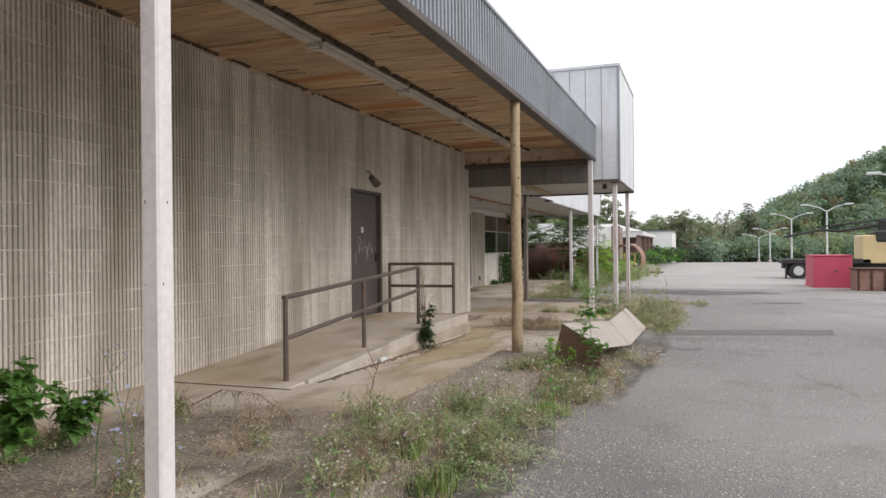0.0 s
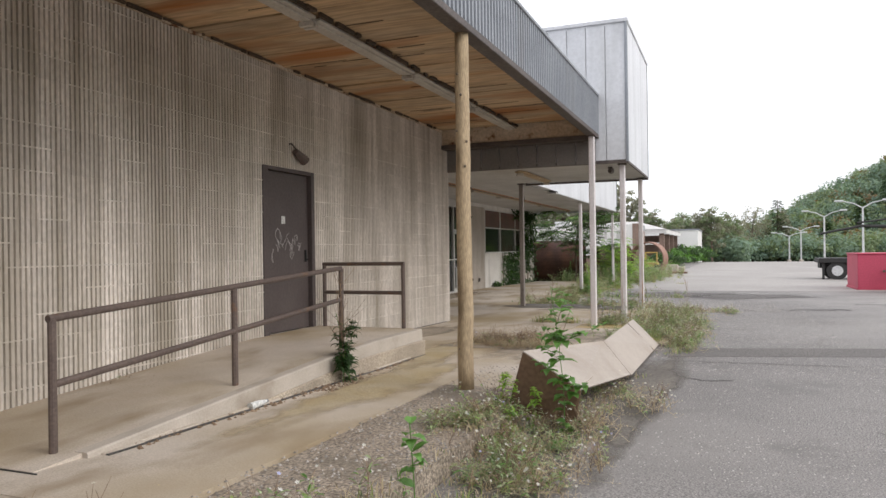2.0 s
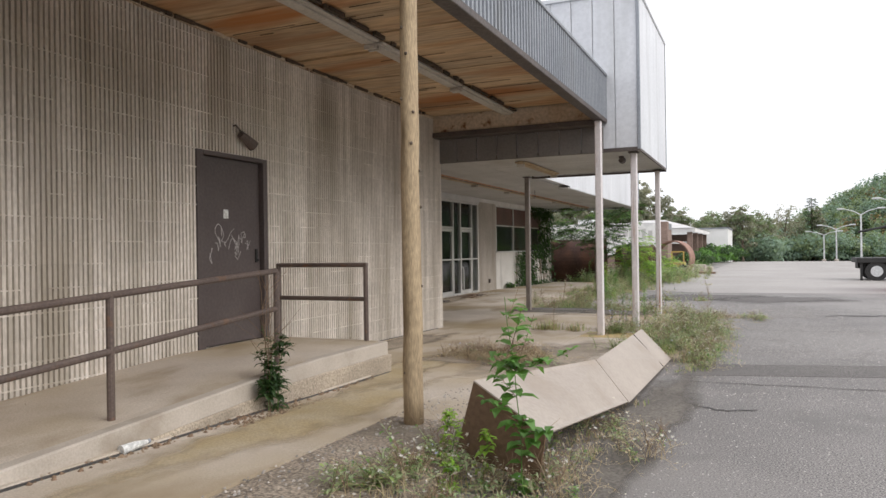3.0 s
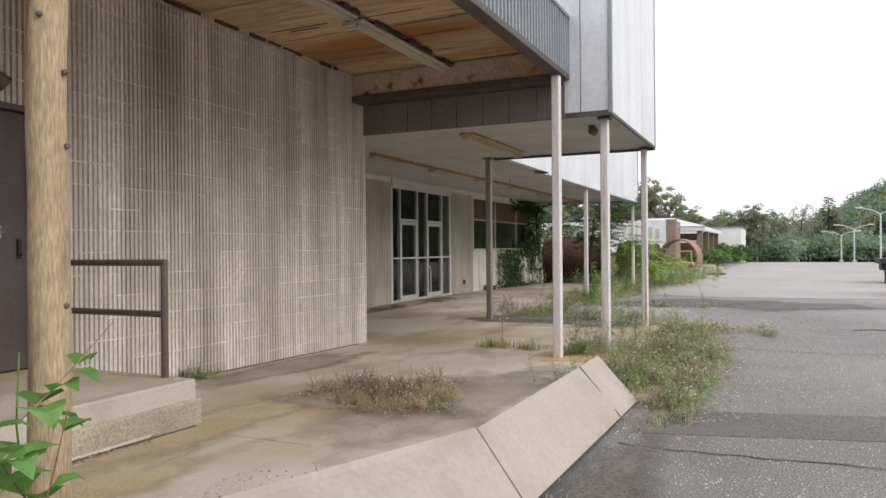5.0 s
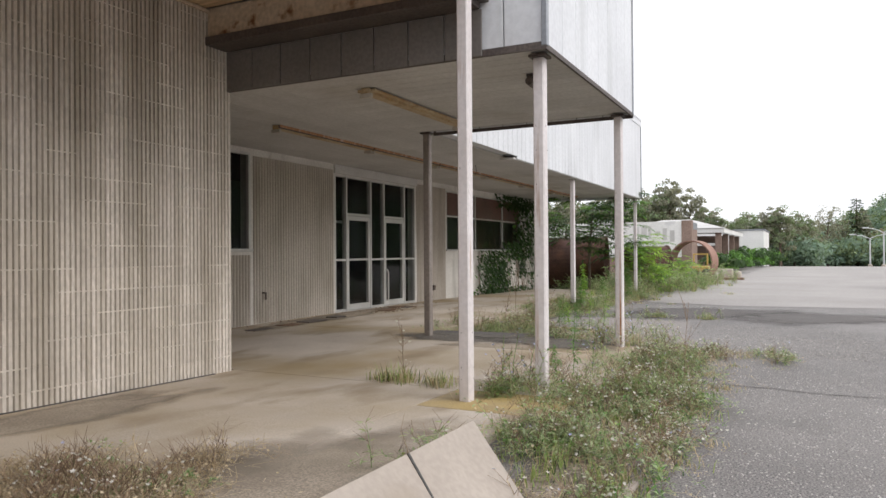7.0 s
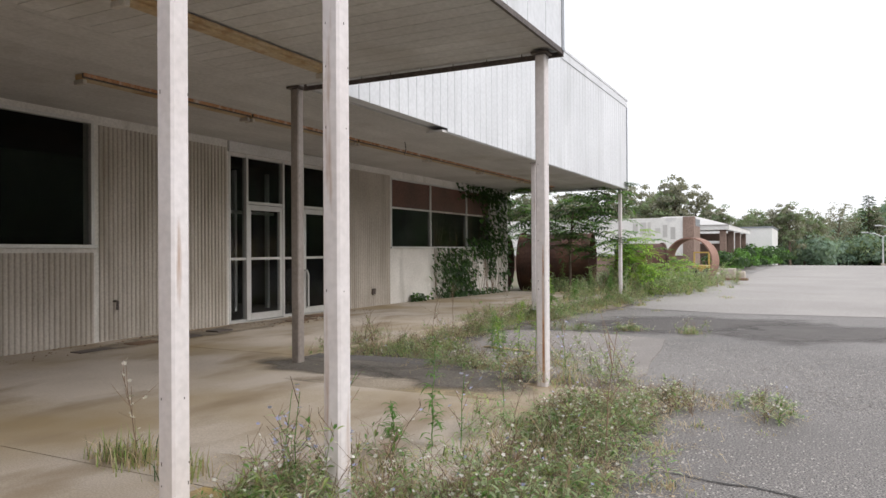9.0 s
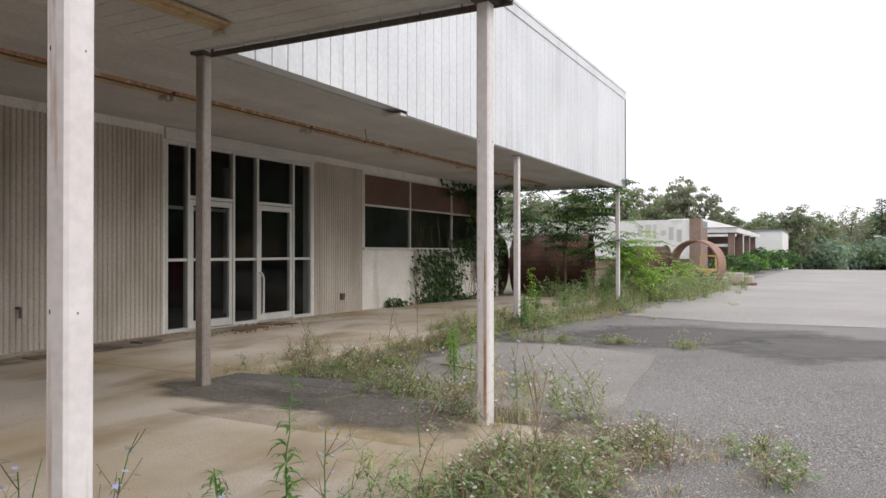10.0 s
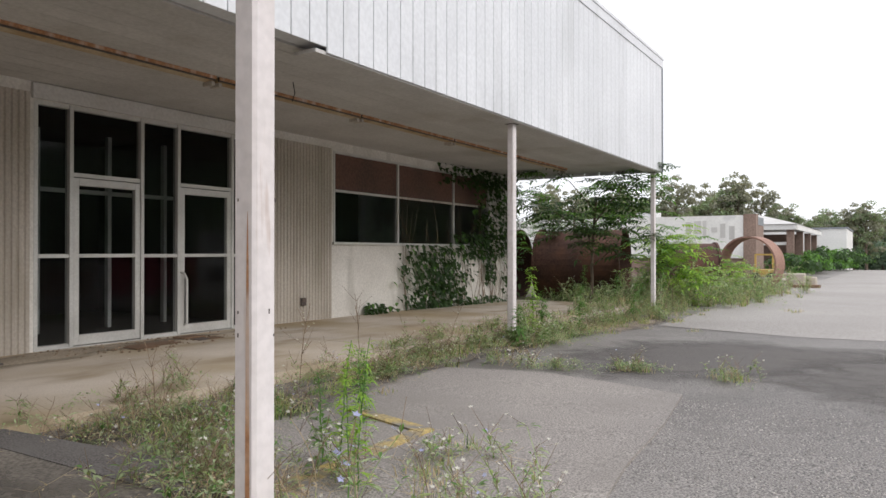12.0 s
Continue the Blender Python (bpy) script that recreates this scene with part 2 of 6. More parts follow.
M_ORANGERUST = material("orange_rust", (0.50, 0.29, 0.16), (0.36, 0.17, 0.08), 0.85, scale=6, fine=40, fine_amt=0.15,
                        stain=(0.64, 0.55, 0.49), stain_scale=5, stain_lo=0.5, stain_hi=0.72, stain_stretch=(2, 2, 0.5))
M_PINK = material("faded_red_paint", (0.50, 0.065, 0.115), (0.44, 0.055, 0.10), 0.55, scale=1.0, fine=20, fine_amt=0.07, bump=0.05)
M_CREAM = material("cream_paint", (0.62, 0.50, 0.27), (0.55, 0.43, 0.22), 0.5, scale=1.5, fine=30, fine_amt=0.08)
M_YELLOWMACH = material("yellow_machine_paint", (0.50, 0.33, 0.09), (0.42, 0.28, 0.08), 0.5, scale=1.5, fine=30, fine_amt=0.1)
M_BLACK = material("black_rubber_and_steel", (0.02, 0.02, 0.02), (0.03, 0.028, 0.026), 0.7, fine=30)
M_YELLOWLINE = material("worn_yellow_paint", (0.46, 0.34, 0.12), (0.33, 0.26, 0.13), 0.85, scale=4, fine=40, fine_amt=0.3,
                        stain=(0.2, 0.185, 0.17), stain_scale=7, stain_lo=0.42, stain_hi=0.60)
M_BRICKWALL = material("brown_masonry", (0.27, 0.19, 0.155), (0.22, 0.155, 0.125), 0.9, scale=1, fine=12, fine_amt=0.15)
M_WHITEBLD = material("white_building_paint", (0.74, 0.73, 0.71), (0.66, 0.65, 0.63), 0.7, scale=0.4, fine=8, fine_amt=0.05,
                      stain=(0.45, 0.44, 0.46), stain_scale=0.7, stain_lo=0.6, stain_hi=0.78)
M_LAMP = material("galvanised_pole", (0.60, 0.61, 0.61), (0.52, 0.53, 0.53), 0.5, 0.3, scale=1)
M_BARK = material("bark", (0.17, 0.13, 0.095), (0.11, 0.085, 0.065), 0.9, scale=4, fine=25, fine_amt=0.3, bump=0.6, stretch=(2, 2, 0.4))
M_LEAF = leaf_material("green_leaf", (0.085, 0.19, 0.04), (0.12, 0.25, 0.055))
M_LEAFDARK = leaf_material("dark_green_leaf", (0.028, 0.062, 0.02), (0.045, 0.09, 0.026))
M_LEAFLIME = leaf_material("lime_leaf", (0.20, 0.36, 0.045), (0.27, 0.42, 0.06))
M_GRASS = leaf_material("grass_blade", (0.20, 0.29, 0.08), (0.31, 0.37, 0.15), 0.4)
M_DRY = leaf_material("dry_grass", (0.55, 0.47, 0.34), (0.43, 0.34, 0.23), 0.4)
M_SAGE = leaf_material("grey_green_leaf", (0.25, 0.33, 0.17), (0.36, 0.42, 0.26), 0.35)
M_TWIG = material("dry_stem", (0.17, 0.11, 0.07), (0.24, 0.17, 0.11), 0.9, island=0.3)
M_PETALW = leaf_material("white_petal", (0.62, 0.60, 0.58), (0.55, 0.53, 0.50), 0.15)
M_PETALB = leaf_material("pale_blue_petal", (0.38, 0.40, 0.68), (0.46, 0.47, 0.72), 0.1)
# distant leaves: pale, greyed greens carry the air's haze in their colour
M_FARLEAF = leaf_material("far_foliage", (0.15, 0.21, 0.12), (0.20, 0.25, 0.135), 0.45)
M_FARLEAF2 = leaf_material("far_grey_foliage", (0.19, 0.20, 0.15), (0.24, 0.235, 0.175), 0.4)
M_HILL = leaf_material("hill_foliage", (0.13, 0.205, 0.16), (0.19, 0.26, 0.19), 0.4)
M_HILLSOIL = material("hill_ground", (0.05, 0.075, 0.04), (0.07, 0.095, 0.05), 0.95, scale=0.1, fine=1)
M_SOIL = material("weedy_soil", (0.15, 0.125, 0.085), (0.12, 0.125, 0.06), 0.95, scale=1.2, fine=25, fine_amt=0.4, bump=0.6)

M_GLASS = bpy.data.materials.new("dusty_glass")
M_GLASS.use_nodes = True
gn, gl = M_GLASS.node_tree.nodes, M_GLASS.node_tree.links
gb = gn["Principled BSDF"]
gb.inputs["Base Color"].default_value = (0.72, 0.75, 0.75, 1)
gb.inputs["Roughness"].default_value, gb.inputs["Transmission Weight"].default_value = 0.04, 1.0
gb.inputs["IOR"].default_value = 1.19


# ---- mesh helpers ----
ORIGIN = {}


def thing(name, at, label, category, group="", kind=""):
    e = new(name)
    e.empty_display_size = 0.2
    e.location = at
    ORIGIN[e] = Vector(at)
    return tagged(e, label, category, group, kind)


def part(name, bm, mat, parent=None, label="", smooth=False):
    """One bmesh, in world coordinates, as one mesh object under a thing or a part."""
    if parent is not None:
        o = ORIGIN[parent]
        bmesh.ops.translate(bm, verts=bm.verts, vec=-o)
    me = bpy.data.meshes.new(name)
    bm.to_mesh(me)
    bm.free()
    if smooth:
        me.shade_smooth()
    for m in (mat if isinstance(mat, list) else [mat]):
        me.materials.append(m)
    ob = new(name, me)
    if parent is not None:
        ob.parent = parent
        ORIGIN[ob] = ORIGIN[parent]
    if label:
        ob["label"] = label
    return ob


def box(bm, x0, x1, y0, y1, z0, z1, bevel=0.0):
    vs = [bm.verts.new(p) for p in ((x0, y0, z0), (x1, y0, z0), (x1, y1, z0), (x0, y1, z0), (x0, y0, z1), (x1, y0, z1), (x1, y1, z1), (x0, y1, z1))]
    fs = [bm.faces.new([vs[i] for i in f]) for f in ((3, 2, 1, 0), (4, 5, 6, 7), (0, 1, 5, 4), (1, 2, 6, 5), (2, 3, 7, 6), (3, 0, 4, 7))]
    if bevel:
        es = list({e for f in fs for e in f.edges})
        bmesh.ops.bevel(bm, geom=es, offset=bevel, segments=1, affect="EDGES")
    return bm


def boxes(*rows, bevel=0.0):
    bm = bmesh.new()
    for r in rows:
        box(bm, *r, bevel=bevel)
    return bm


def structure(name, bm, mat, label, category):
    return tagged(part(name, bm, mat), label, category, kind="structure")


def tube(bm, pts, r0, r1=None, sides=8, cap=True):
    """A tapered round bar through the points."""
    r1 = r0 if r1 is None else r1
    pts = [Vector(p) for p in pts]
    rings = []
    for i, p in enumerate(pts):
        d = (pts[min(i + 1, len(pts) - 1)] - pts[max(i - 1, 0)]).normalized()
        u = d.cross(Vector((0.31, 0.17, 0.93)) if abs(d.z) < 0.9 else Vector((0, 1, 0))).normalized()
        v = d.cross(u)
        r = r0 + (r1 - r0) * i / max(1, len(pts) - 1)
        rings.append([bm.verts.new(p + r * (math.cos(a) * u + math.sin(a) * v)) for a in (2 * math.pi * k / sides for k in range(sides))])
    for a, b in zip(rings, rings[1:]):
        for k in range(sides):
            bm.faces.new((a[k], a[(k + 1) % sides], b[(k + 1) % sides], b[k]))
    if cap:
        bm.faces.new(rings[0][::-1])
        bm.faces.new(rings[-1])
    return bm


def prism(bm, outline, z0, z1):
    """A flat plate: an outline in plan between two heights (numbers or functions of x, y)."""
    f0 = z0 if callable(z0) else (lambda x, y: z0)
    f1 = z1 if callable(z1) else (lambda x, y: z1)
    lo = [bm.verts.new((x, y, f0(x, y))) for x, y in outline]
    hi = [bm.verts.new((x, y, f1(x, y))) for x, y in outline]
    n = len(outline)
    bm.faces.new(hi)
    bm.faces.new(lo[::-1])
    for i in range(n):
        bm.faces.new((lo[i], lo[(i + 1) % n], hi[(i + 1) % n], hi[i]))
    bmesh.ops.recalc_face_normals(bm, faces=bm.faces)
    return bm


def smoothstep(a, b, v):
    s = min(1, max(0, (v - a) / (b - a)))
    return s * s * (3 - 2 * s)


def ground_z(x, y):
    z = -0.2 * smoothstep(20, 34, y) - 0.1 * smoothstep(40, 90, y) - 1.2 * smoothstep(85, 150, y) - 0.7 * smoothstep(145, 190, y)
    return z + 0.06 * (1 - smoothstep(2, 8, y))


def slab_z(x, y):
    if y < 16.8:
        return 0.2 - 0.0158 * (max(y, 2) - 6)
    return 0.03 + 0.06 * smoothstep(17, 23, y) - 0.10 * smoothstep(28, 35, y)


# ---- ground ----
def make_ground():
    bm = bmesh.new()
    ys = [-900, -200, -40, -10] + [2 * i for i in range(0, 48)] + [100, 110, 120, 130, 140, 150, 160, 175, 190, 260, 500, 1500, 3000]
    xs = [-2500, -600, -120, -40, -12, -4, 0, 2, 4, 6, 9, 13, 20, 35, 60, 120, 600, 2500]
    grid = [[bm.verts.new((x, y, ground_z(x, y))) for x in xs] for y in ys]
    for a, b in zip(grid, grid[1:]):
        for i in range(len(xs) - 1):
            bm.faces.new((a[i], a[i + 1], b[i + 1], b[i]))
    structure("ground", bm, M_ASPHALT, "worn grey asphalt lot with loose grit and cracks", "asphalt lot")


make_ground()


def patch(name, outline, mat, label, category, lift=0.004, thick=0.03):
    bm = prism(bmesh.new(), outline, lambda x, y: ground_z(x, y) + lift - thick, lambda x, y: ground_z(x, y) + lift)
    return structure(name, bm, mat, label, category)


patch("asphalt_patch", [(4.55, 13.1), (7.6, 13.9), (7.7, 14.75), (4.7, 13.98)], M_PATCH, "dark repair strip across the asphalt lot", "asphalt patch")
patch("asphalt_patch_pale", [(1.1, 21.1), (3.95, 20.9), (4.15, 21.6), (4.0, 22.6), (3.9, 23.8), (3.72, 25.1), (2.9, 25.4), (2.1, 25.6), (1.1, 25.3)], M_LIGHTASPH, "pale worn asphalt in front of the walkway", "asphalt patch", lift=0.018)


def make_pale_lot():
    """The far half of the lot, in a paler asphalt with its distant sheen painted in, that follows the ground."""
    bm = bmesh.new()
    ys = [32, 34] + list(range(36, 94, 2)) + [100, 110, 120, 130, 140]
    rows = []
    for y in ys:
        west = 1.9 + 0.012 * (y - 32) if y > 40 else 1.5
        rows.append([bm.verts.new((x, y + (0.5 * math.sin(x * 0.9) if y == 32 else 0), ground_z(x, y) + 0.007)) for x in (west, 4, 7, 10, 14, 20, 40, 60)])
    for a, b in zip(rows, rows[1:]):
        for i in range(7):
            bm.faces.new((a[i], a[i + 1], b[i + 1], b[i]))
    structure("asphalt_far", bm, M_FARLOT, "paler asphalt over the far lot, distant sheen painted in", "asphalt lot")


make_pale_lot()
patch("yellow_line", [(1.75, 23.0), (2.62, 22.72), (2.62, 22.58), (1.72, 22.88)], M_YELLOWLINE, "worn yellow parking line on the asphalt", "road marking", lift=0.024)
patch("yellow_line_return", [(2.63, 22.57), (2.72, 21.2), (2.58, 21.2), (2.5, 22.61)], M_YELLOWLINE, "worn yellow parking line on the asphalt", "road marking", lift=0.024)


def crack(points, width):
    bm = bmesh.new()
    rnd = random.Random(int(points[0][0] * 100))
    row = []
    for (x0, y0), (x1, y1) in zip(points, points[1:]):
        for i in range(8):
            s = i / 8
            row.append((x0 + (x1 - x0) * s + rnd.gauss(0, width * 0.5), y0 + (y1 - y0) * s + rnd.gauss(0, width * 0.9)))
    up = [bm.verts.new((x, y + width * rnd.uniform(0.2, 0.7), ground_z(x, y) + 0.006)) for x, y in row]
    dn = [bm.verts.new((x, y - width * rnd.uniform(0.2, 0.7), ground_z(x, y) + 0.006)) for x, y in row]
    for i in range(len(row) - 1):
        bm.faces.new((dn[i], dn[i + 1], up[i + 1], up[i]))
    tagged(part("asphalt_crack", bm, M_CRACK), "dark ragged crack across the asphalt", "crack", kind="structure")


crack([(4.5, 12.75), (5.6, 12.78), (6.9, 12.85)], 0.022)
crack([(6.8, 21.35), (8.1, 21.65)], 0.14)
crack([(4.75, 11.7), (5.1, 11.35), (5.5, 11.5)], 0.03)
crack([(6.5, 9.4), (6.85, 8.6), (6.95, 8.2)], 0.028)
crack([(4.9, 18.3), (5.9, 18.1), (7.5, 18.4)], 0.018)
crack([(8.3, 23.6), (10.5, 24.0)], 0.10)

# ---- walkway slabs, ramp and landing ----
walkway = thing("pavement", (0, 6, 0), "stained tan concrete walkway under the canopies", "walkway", kind="structure")


def slab(outline, mat=M_SLAB, name="slab"):
    bm = prism(bmesh.new(), outline, lambda x, y: slab_z(x, y) - 0.35, slab_z)
    part(name, bm, mat, walkway)


G = 0.012
for ya, yb in ((-8, -1), (-1, 5.6), (5.6, 11.5), (11.5, 16.84)):
    slab([(0, ya + G), (2.75, ya + G), (2.75, yb), (0, yb)])
slab([(2.75 + G, 9.6), (3.72, 9.6), (3.78, 13), (3.72, 16.0), (2.75 + G, 16.0)])
slab([(2.75 + G, -8), (3.62, -8), (3.66, 3), (3.72, 9.6 - G), (2.75 + G, 9.6 - G)], M_GRAVEL_BED, "gravel_slab")
slab([(2.75 + G, 16.0 + G), (3.9, 16.0 + G), (3.9, 16.84), (2.75 + G, 16.84)], M_YELLOW_CONC)
slab([(-3.01, 16.84 + G), (3.9, 16.84 + G), (3.9, 20.3), (0.5, 20.3), (0.38, 20.75), (-3.01, 20.75)])
# darker strip along the far edge of the slab
slab([(0.5, 20.3), (3.9, 20.3), (3.9, 20.75), (0.38, 20.75)], M_DARKGROUND)
slab([(-3.01, 20.75 + G), (0.38, 20.75 + G), (0.35, 25.6), (-3.01, 25.6)])
slab([(-3.01, 25.6 + G), (0.35, 25.6 + G), (0.3, 30.5), (-3.01, 30.5)])
slab([(-3.01, 30.5 + G), (0.3, 30.5 + G), (0.3, 35.6), (-3.01, 35.6)])
slab([(0.4, 20.76), (2.35, 20.76), (2.5, 20.95), (1.9, 21.12), (0.4, 21.0)], M_PATCH)


def film(base):
    """A copy of a ground material as a thin film that thins out towards its rim."""
    m = base.copy()
    m.name = base.name + "_film"
    n, l = m.node_tree.nodes, m.node_tree.links
    at = n.new("ShaderNodeAttribute")
    at.attribute_name = "cover"
    geo = n.new("ShaderNodeNewGeometry")
    nz = n.new("ShaderNodeTexNoise")
    nz.inputs["Scale"].default_value, nz.inputs["Detail"].default_value = 3.0, 8.0
    l.new(geo.outputs["Position"], nz.inputs["Vector"])
    add = n.new("ShaderNodeMath")
    add.operation = "ADD"
    l.new(at.outputs["Fac"], add.inputs[0])
    l.new(nz.outputs["Fac"], add.inputs[1])
    mr = n.new("ShaderNodeMapRange")
    mr.inputs["From Min"].default_value, mr.inputs["From Max"].default_value = 0.62, 1.25
    mr.inputs["To Max"].default_value = 0.85
    l.new(add.outputs[0], mr.inputs["Value"])
    l.new(mr.outputs[0], n["Principled BSDF"].inputs["Alpha"])
    return m


FILMS = {}


def blob(name, x, y, rx, ry, mat, label, seed, lift=0.004, level=slab_z):
    """A flat stain, dirt film or darker patch of ragged outline lying on the slabs."""
    if mat not in FILMS:
        FILMS[mat] = film(mat)
    rnd = random.Random(seed)
    n, wob = 44, [rnd.uniform(0, 6.28) for k in range(4)]
    v, f, cover = [], [], []
    for ring, c in ((0.25, 1.0), (0.65, 0.75), (1.25, 0.0)):
        for i in range(n):
            a = 2 * math.pi * i / n
            r = ring * (1 + 0.16 * math.sin(2 * a + wob[0]) + 0.12 * math.sin(3 * a + wob[1]) + 0.09 * math.sin(7 * a + wob[2]))
            px, py = x + rx * r * math.cos(a), y + ry * r * math.sin(a)
            v.append((px, py, level(px, py) + lift))
            cover.append(c)
    v.append((x, y, level(x, y) + lift))
    cover.append(1.0)
    for k in range(2):
        for i in range(n):
            j = (i + 1) % n
            f.append((k * n + i, (k + 1) * n + i, (k + 1) * n + j, k * n + j))
    f.extend((3 * n, i, (i + 1) % n) for i in range(n))
    me = bpy.data.meshes.new(name)
    me.from_pydata(v, [], f)
    me.attributes.new("cover", "FLOAT", "POINT").data.foreach_set("value", cover)
    me.materials.append(FILMS[mat])
    tagged(new(name, me), label, "stain", kind="structure")


blob("dirt_film", 2.95, 13.4, 0.62, 2.0, M_DIRTYSLAB, "dark gritty dirt washed over the concrete", 1)
blob("dirt_film_2", 2.0, 3.6, 1.0, 1.5, M_GRAVEL_BED, "gritty soil spread over the concrete", 2)
blob("dirt_film_3", 2.35, 12.9, 0.75, 0.55, M_DIRTYSLAB, "dark dirt under the dead weeds", 3, 0.007)
blob("water_stain", 2.15, 9.4, 0.32, 2.4, M_OCHRE, "long ochre water stain on the concrete", 4)
blob("water_stain_2", 1.75, 11.9, 0.35, 1.3, M_OCHRE, "ochre water stain by the landing", 5, 0.006)
blob("water_stain_3", 2.7, 18.6, 0.7, 1.2, M_OCHRE, "ochre water stain under the parapet", 6)
# slab darker towards its far edge
blob("damp_stain", 1.15, 20.2, 0.95, 0.40, M_DARKGROUND, "dark patch at the slab edge", 7, 0.007)
blob("damp_stain_3", 2.3, 19.55, 1.1, 0.42, M_DIRTYSLAB, "brown patch on the slab", 19, 0.004)
blob("damp_stain_2", 2.55, 20.2, 0.95, 0.42, M_DARKGROUND, "dark patch at the slab edge", 17, 0.010)
blob("leaf_dirt", -2.5, 22.5, 0.35, 2.6, M_DIRTYSLAB, "dark dirt swept along the entrance wall", 9)
blob("gutter_dirt", 4.05, 4.4, 0.24, 1.9, M_DARKGROUND, "dark soil washed into the gutter", 21, 0.008, ground_z)
blob("gutter_dirt_2", 4.1, 7.3, 0.24, 1.6, M_DARKGROUND, "dark soil washed into the gutter", 22, 0.009, ground_z)
blob("gutter_dirt_3", 4.6, 10.6, 0.30, 2.3, M_DARKGROUND, "dark soil beside the fallen panel", 23, 0.010, ground_z)
# two soft-edged darker areas on the asphalt
blob("asphalt_stain", 3.6, 28.4, 1.9, 2.1, M_PATCH, "darker asphalt beyond the pale patch", 31, 0.008, ground_z)
blob("asphalt_stain_2", 5.9, 27.6, 1.6, 1.9, M_PATCH, "darker asphalt beyond the pale patch", 32, 0.010, ground_z)
blob("verge_dirt", 4.35, 16.4, 0.42, 2.2, M_GRAVEL_BED, "gritty soil under the weeds", 24, 0.011, ground_z)
blob("verge_dirt_2", 4.25, 19.6, 0.42, 1.6, M_GRAVEL_BED, "gritty soil under the weeds", 25, 0.012, ground_z)
blob("verge_dirt_3", 1.0, 22.6, 0.48, 1.5, M_DARKGROUND, "dark soil under the walkway weeds", 26, 0.022, ground_z)
blob("verge_dirt_4", 0.8, 26.6, 0.36, 2.8, M_DARKGROUND, "dark soil under the walkway weeds", 27, 0.023, ground_z)
blob("verge_dirt_5", 0.9, 32.0, 0.42, 2.8, M_GRAVEL_BED, "gritty soil under the walkway weeds", 28, 0.016, ground_z)
blob("water_stain_4", 0.5, 14.2, 0.3, 1.7, M_DIRTYSLAB, "greenish dirt along the wall foot", 8)


def make_ramp():
    r = thing("wheelchair_ramp", (0.7, 9, 0.1), "stained concrete ramp with a landing at the brown door", "ramp", kind="structure")
    bm = bmesh.new()
    prof = [(5.95, 0.205), (10.05, 0.445), (11.55, 0.452)]
    top = [[bm.verts.new((x, y, z)) for x in (0.0, 1.56)] for y, z in prof]
    bot = [[bm.verts.new((x, y, -0.1)) for x in (0.0, 1.56)] for y, z in prof]
    for i in range(2):
        bm.faces.new((top[i][0], top[i][1], top[i + 1][1], top[i + 1][0]))
        bm.faces.new((bot[i][1], bot[i][0], bot[i + 1][0], bot[i + 1][1]))
        bm.faces.new((top[i][1], bot[i][1], bot[i + 1][1], top[i + 1][1]))
        bm.faces.new((top[i + 1][0], bot[i + 1][0], bot[i][0], top[i][0]))
    bm.faces.new((top[0][1], top[0][0], bot[0][0], bot[0][1]))
    bm.faces.new((top[2][0], top[2][1], bot[2][1], bot[2][0]))
    part("ramp_body", bm, M_SLAB, r)
    def edge(x0, x1, y0, y1, lift, low):
        bm = bmesh.new()
        ys = [y0 + (y1 - y0) * i / 8 for i in range(9)]
        zt = [0.205 + (min(y, 10.05) - 5.95) * 0.0585 + lift for y in ys]
        rows = [[bm.verts.new(p) for p in ((x0, y, low), (x1, y, low), (x1, y, z - 0.012), (x1 - 0.012, y, z), (x0, y, z))] for y, z in zip(ys, zt)]
        for a, c in zip(rows, rows[1:]):
            for i in range(5):
                bm.faces.new((a[i], a[(i + 1) % 5], c[(i + 1) % 5], c[i]))
        bm.faces.new(rows[0][::-1])
        bm.faces.new(rows[-1])
        bmesh.ops.recalc_face_normals(bm, faces=bm.faces)
        return bm
    part("kerb", edge(1.5, 1.61, 6.3, 11.66, 0.006, -0.05), M_CONC, r, "worn concrete ramp edge")
    part("landing_end", boxes((0.02, 1.499, 11.552, 11.66, -0.05, 0.455), bevel=0.01), M_SLAB, r)
    part("footing", edge(1.612, 1.638, 8.2, 11.69, -0.14, -0.05), M_DIRTYSLAB, r, "rough stained footing under the landing edge")
    part("footing", boxes((0.02, 1.611, 11.662, 11.69, -0.05, 0.303), bevel=0.006), M_DIRTYSLAB, r, "rough stained footing under the landing edge")
    rnd = random.Random(2)
    for i in range(16):
        y = 6.4 + i * 0.32
        z = slab_z(1.6, y)
        part("footing_lump", boxes((1.6, 1.62 + rnd.uniform(0.01, 0.05), y, y + rnd.uniform(0.2, 0.34), z - 0.05, z + rnd.uniform(0.008, 0.022)), bevel=0.006), M_SLAB, r)


make_ramp()
for k, (x0, x1, y0, y1) in enumerate(((1.655, 1.685, 6.4, 11.6), (0.04, 1.62, 5.925, 5.933), (0.035, 0.055, 11.7, 16.5))):
    bm = prism(bmesh.new(), [(x0, y0), (x1, y0), (x1, y1), (x0, y1)], lambda x, y: slab_z(x, y) - 0.01, lambda x, y: slab_z(x, y) + 0.009)
    tagged(part("dirt_joint", bm, M_CRACK), "dark dirt-filled joint beside the concrete", "joint", kind="structure")


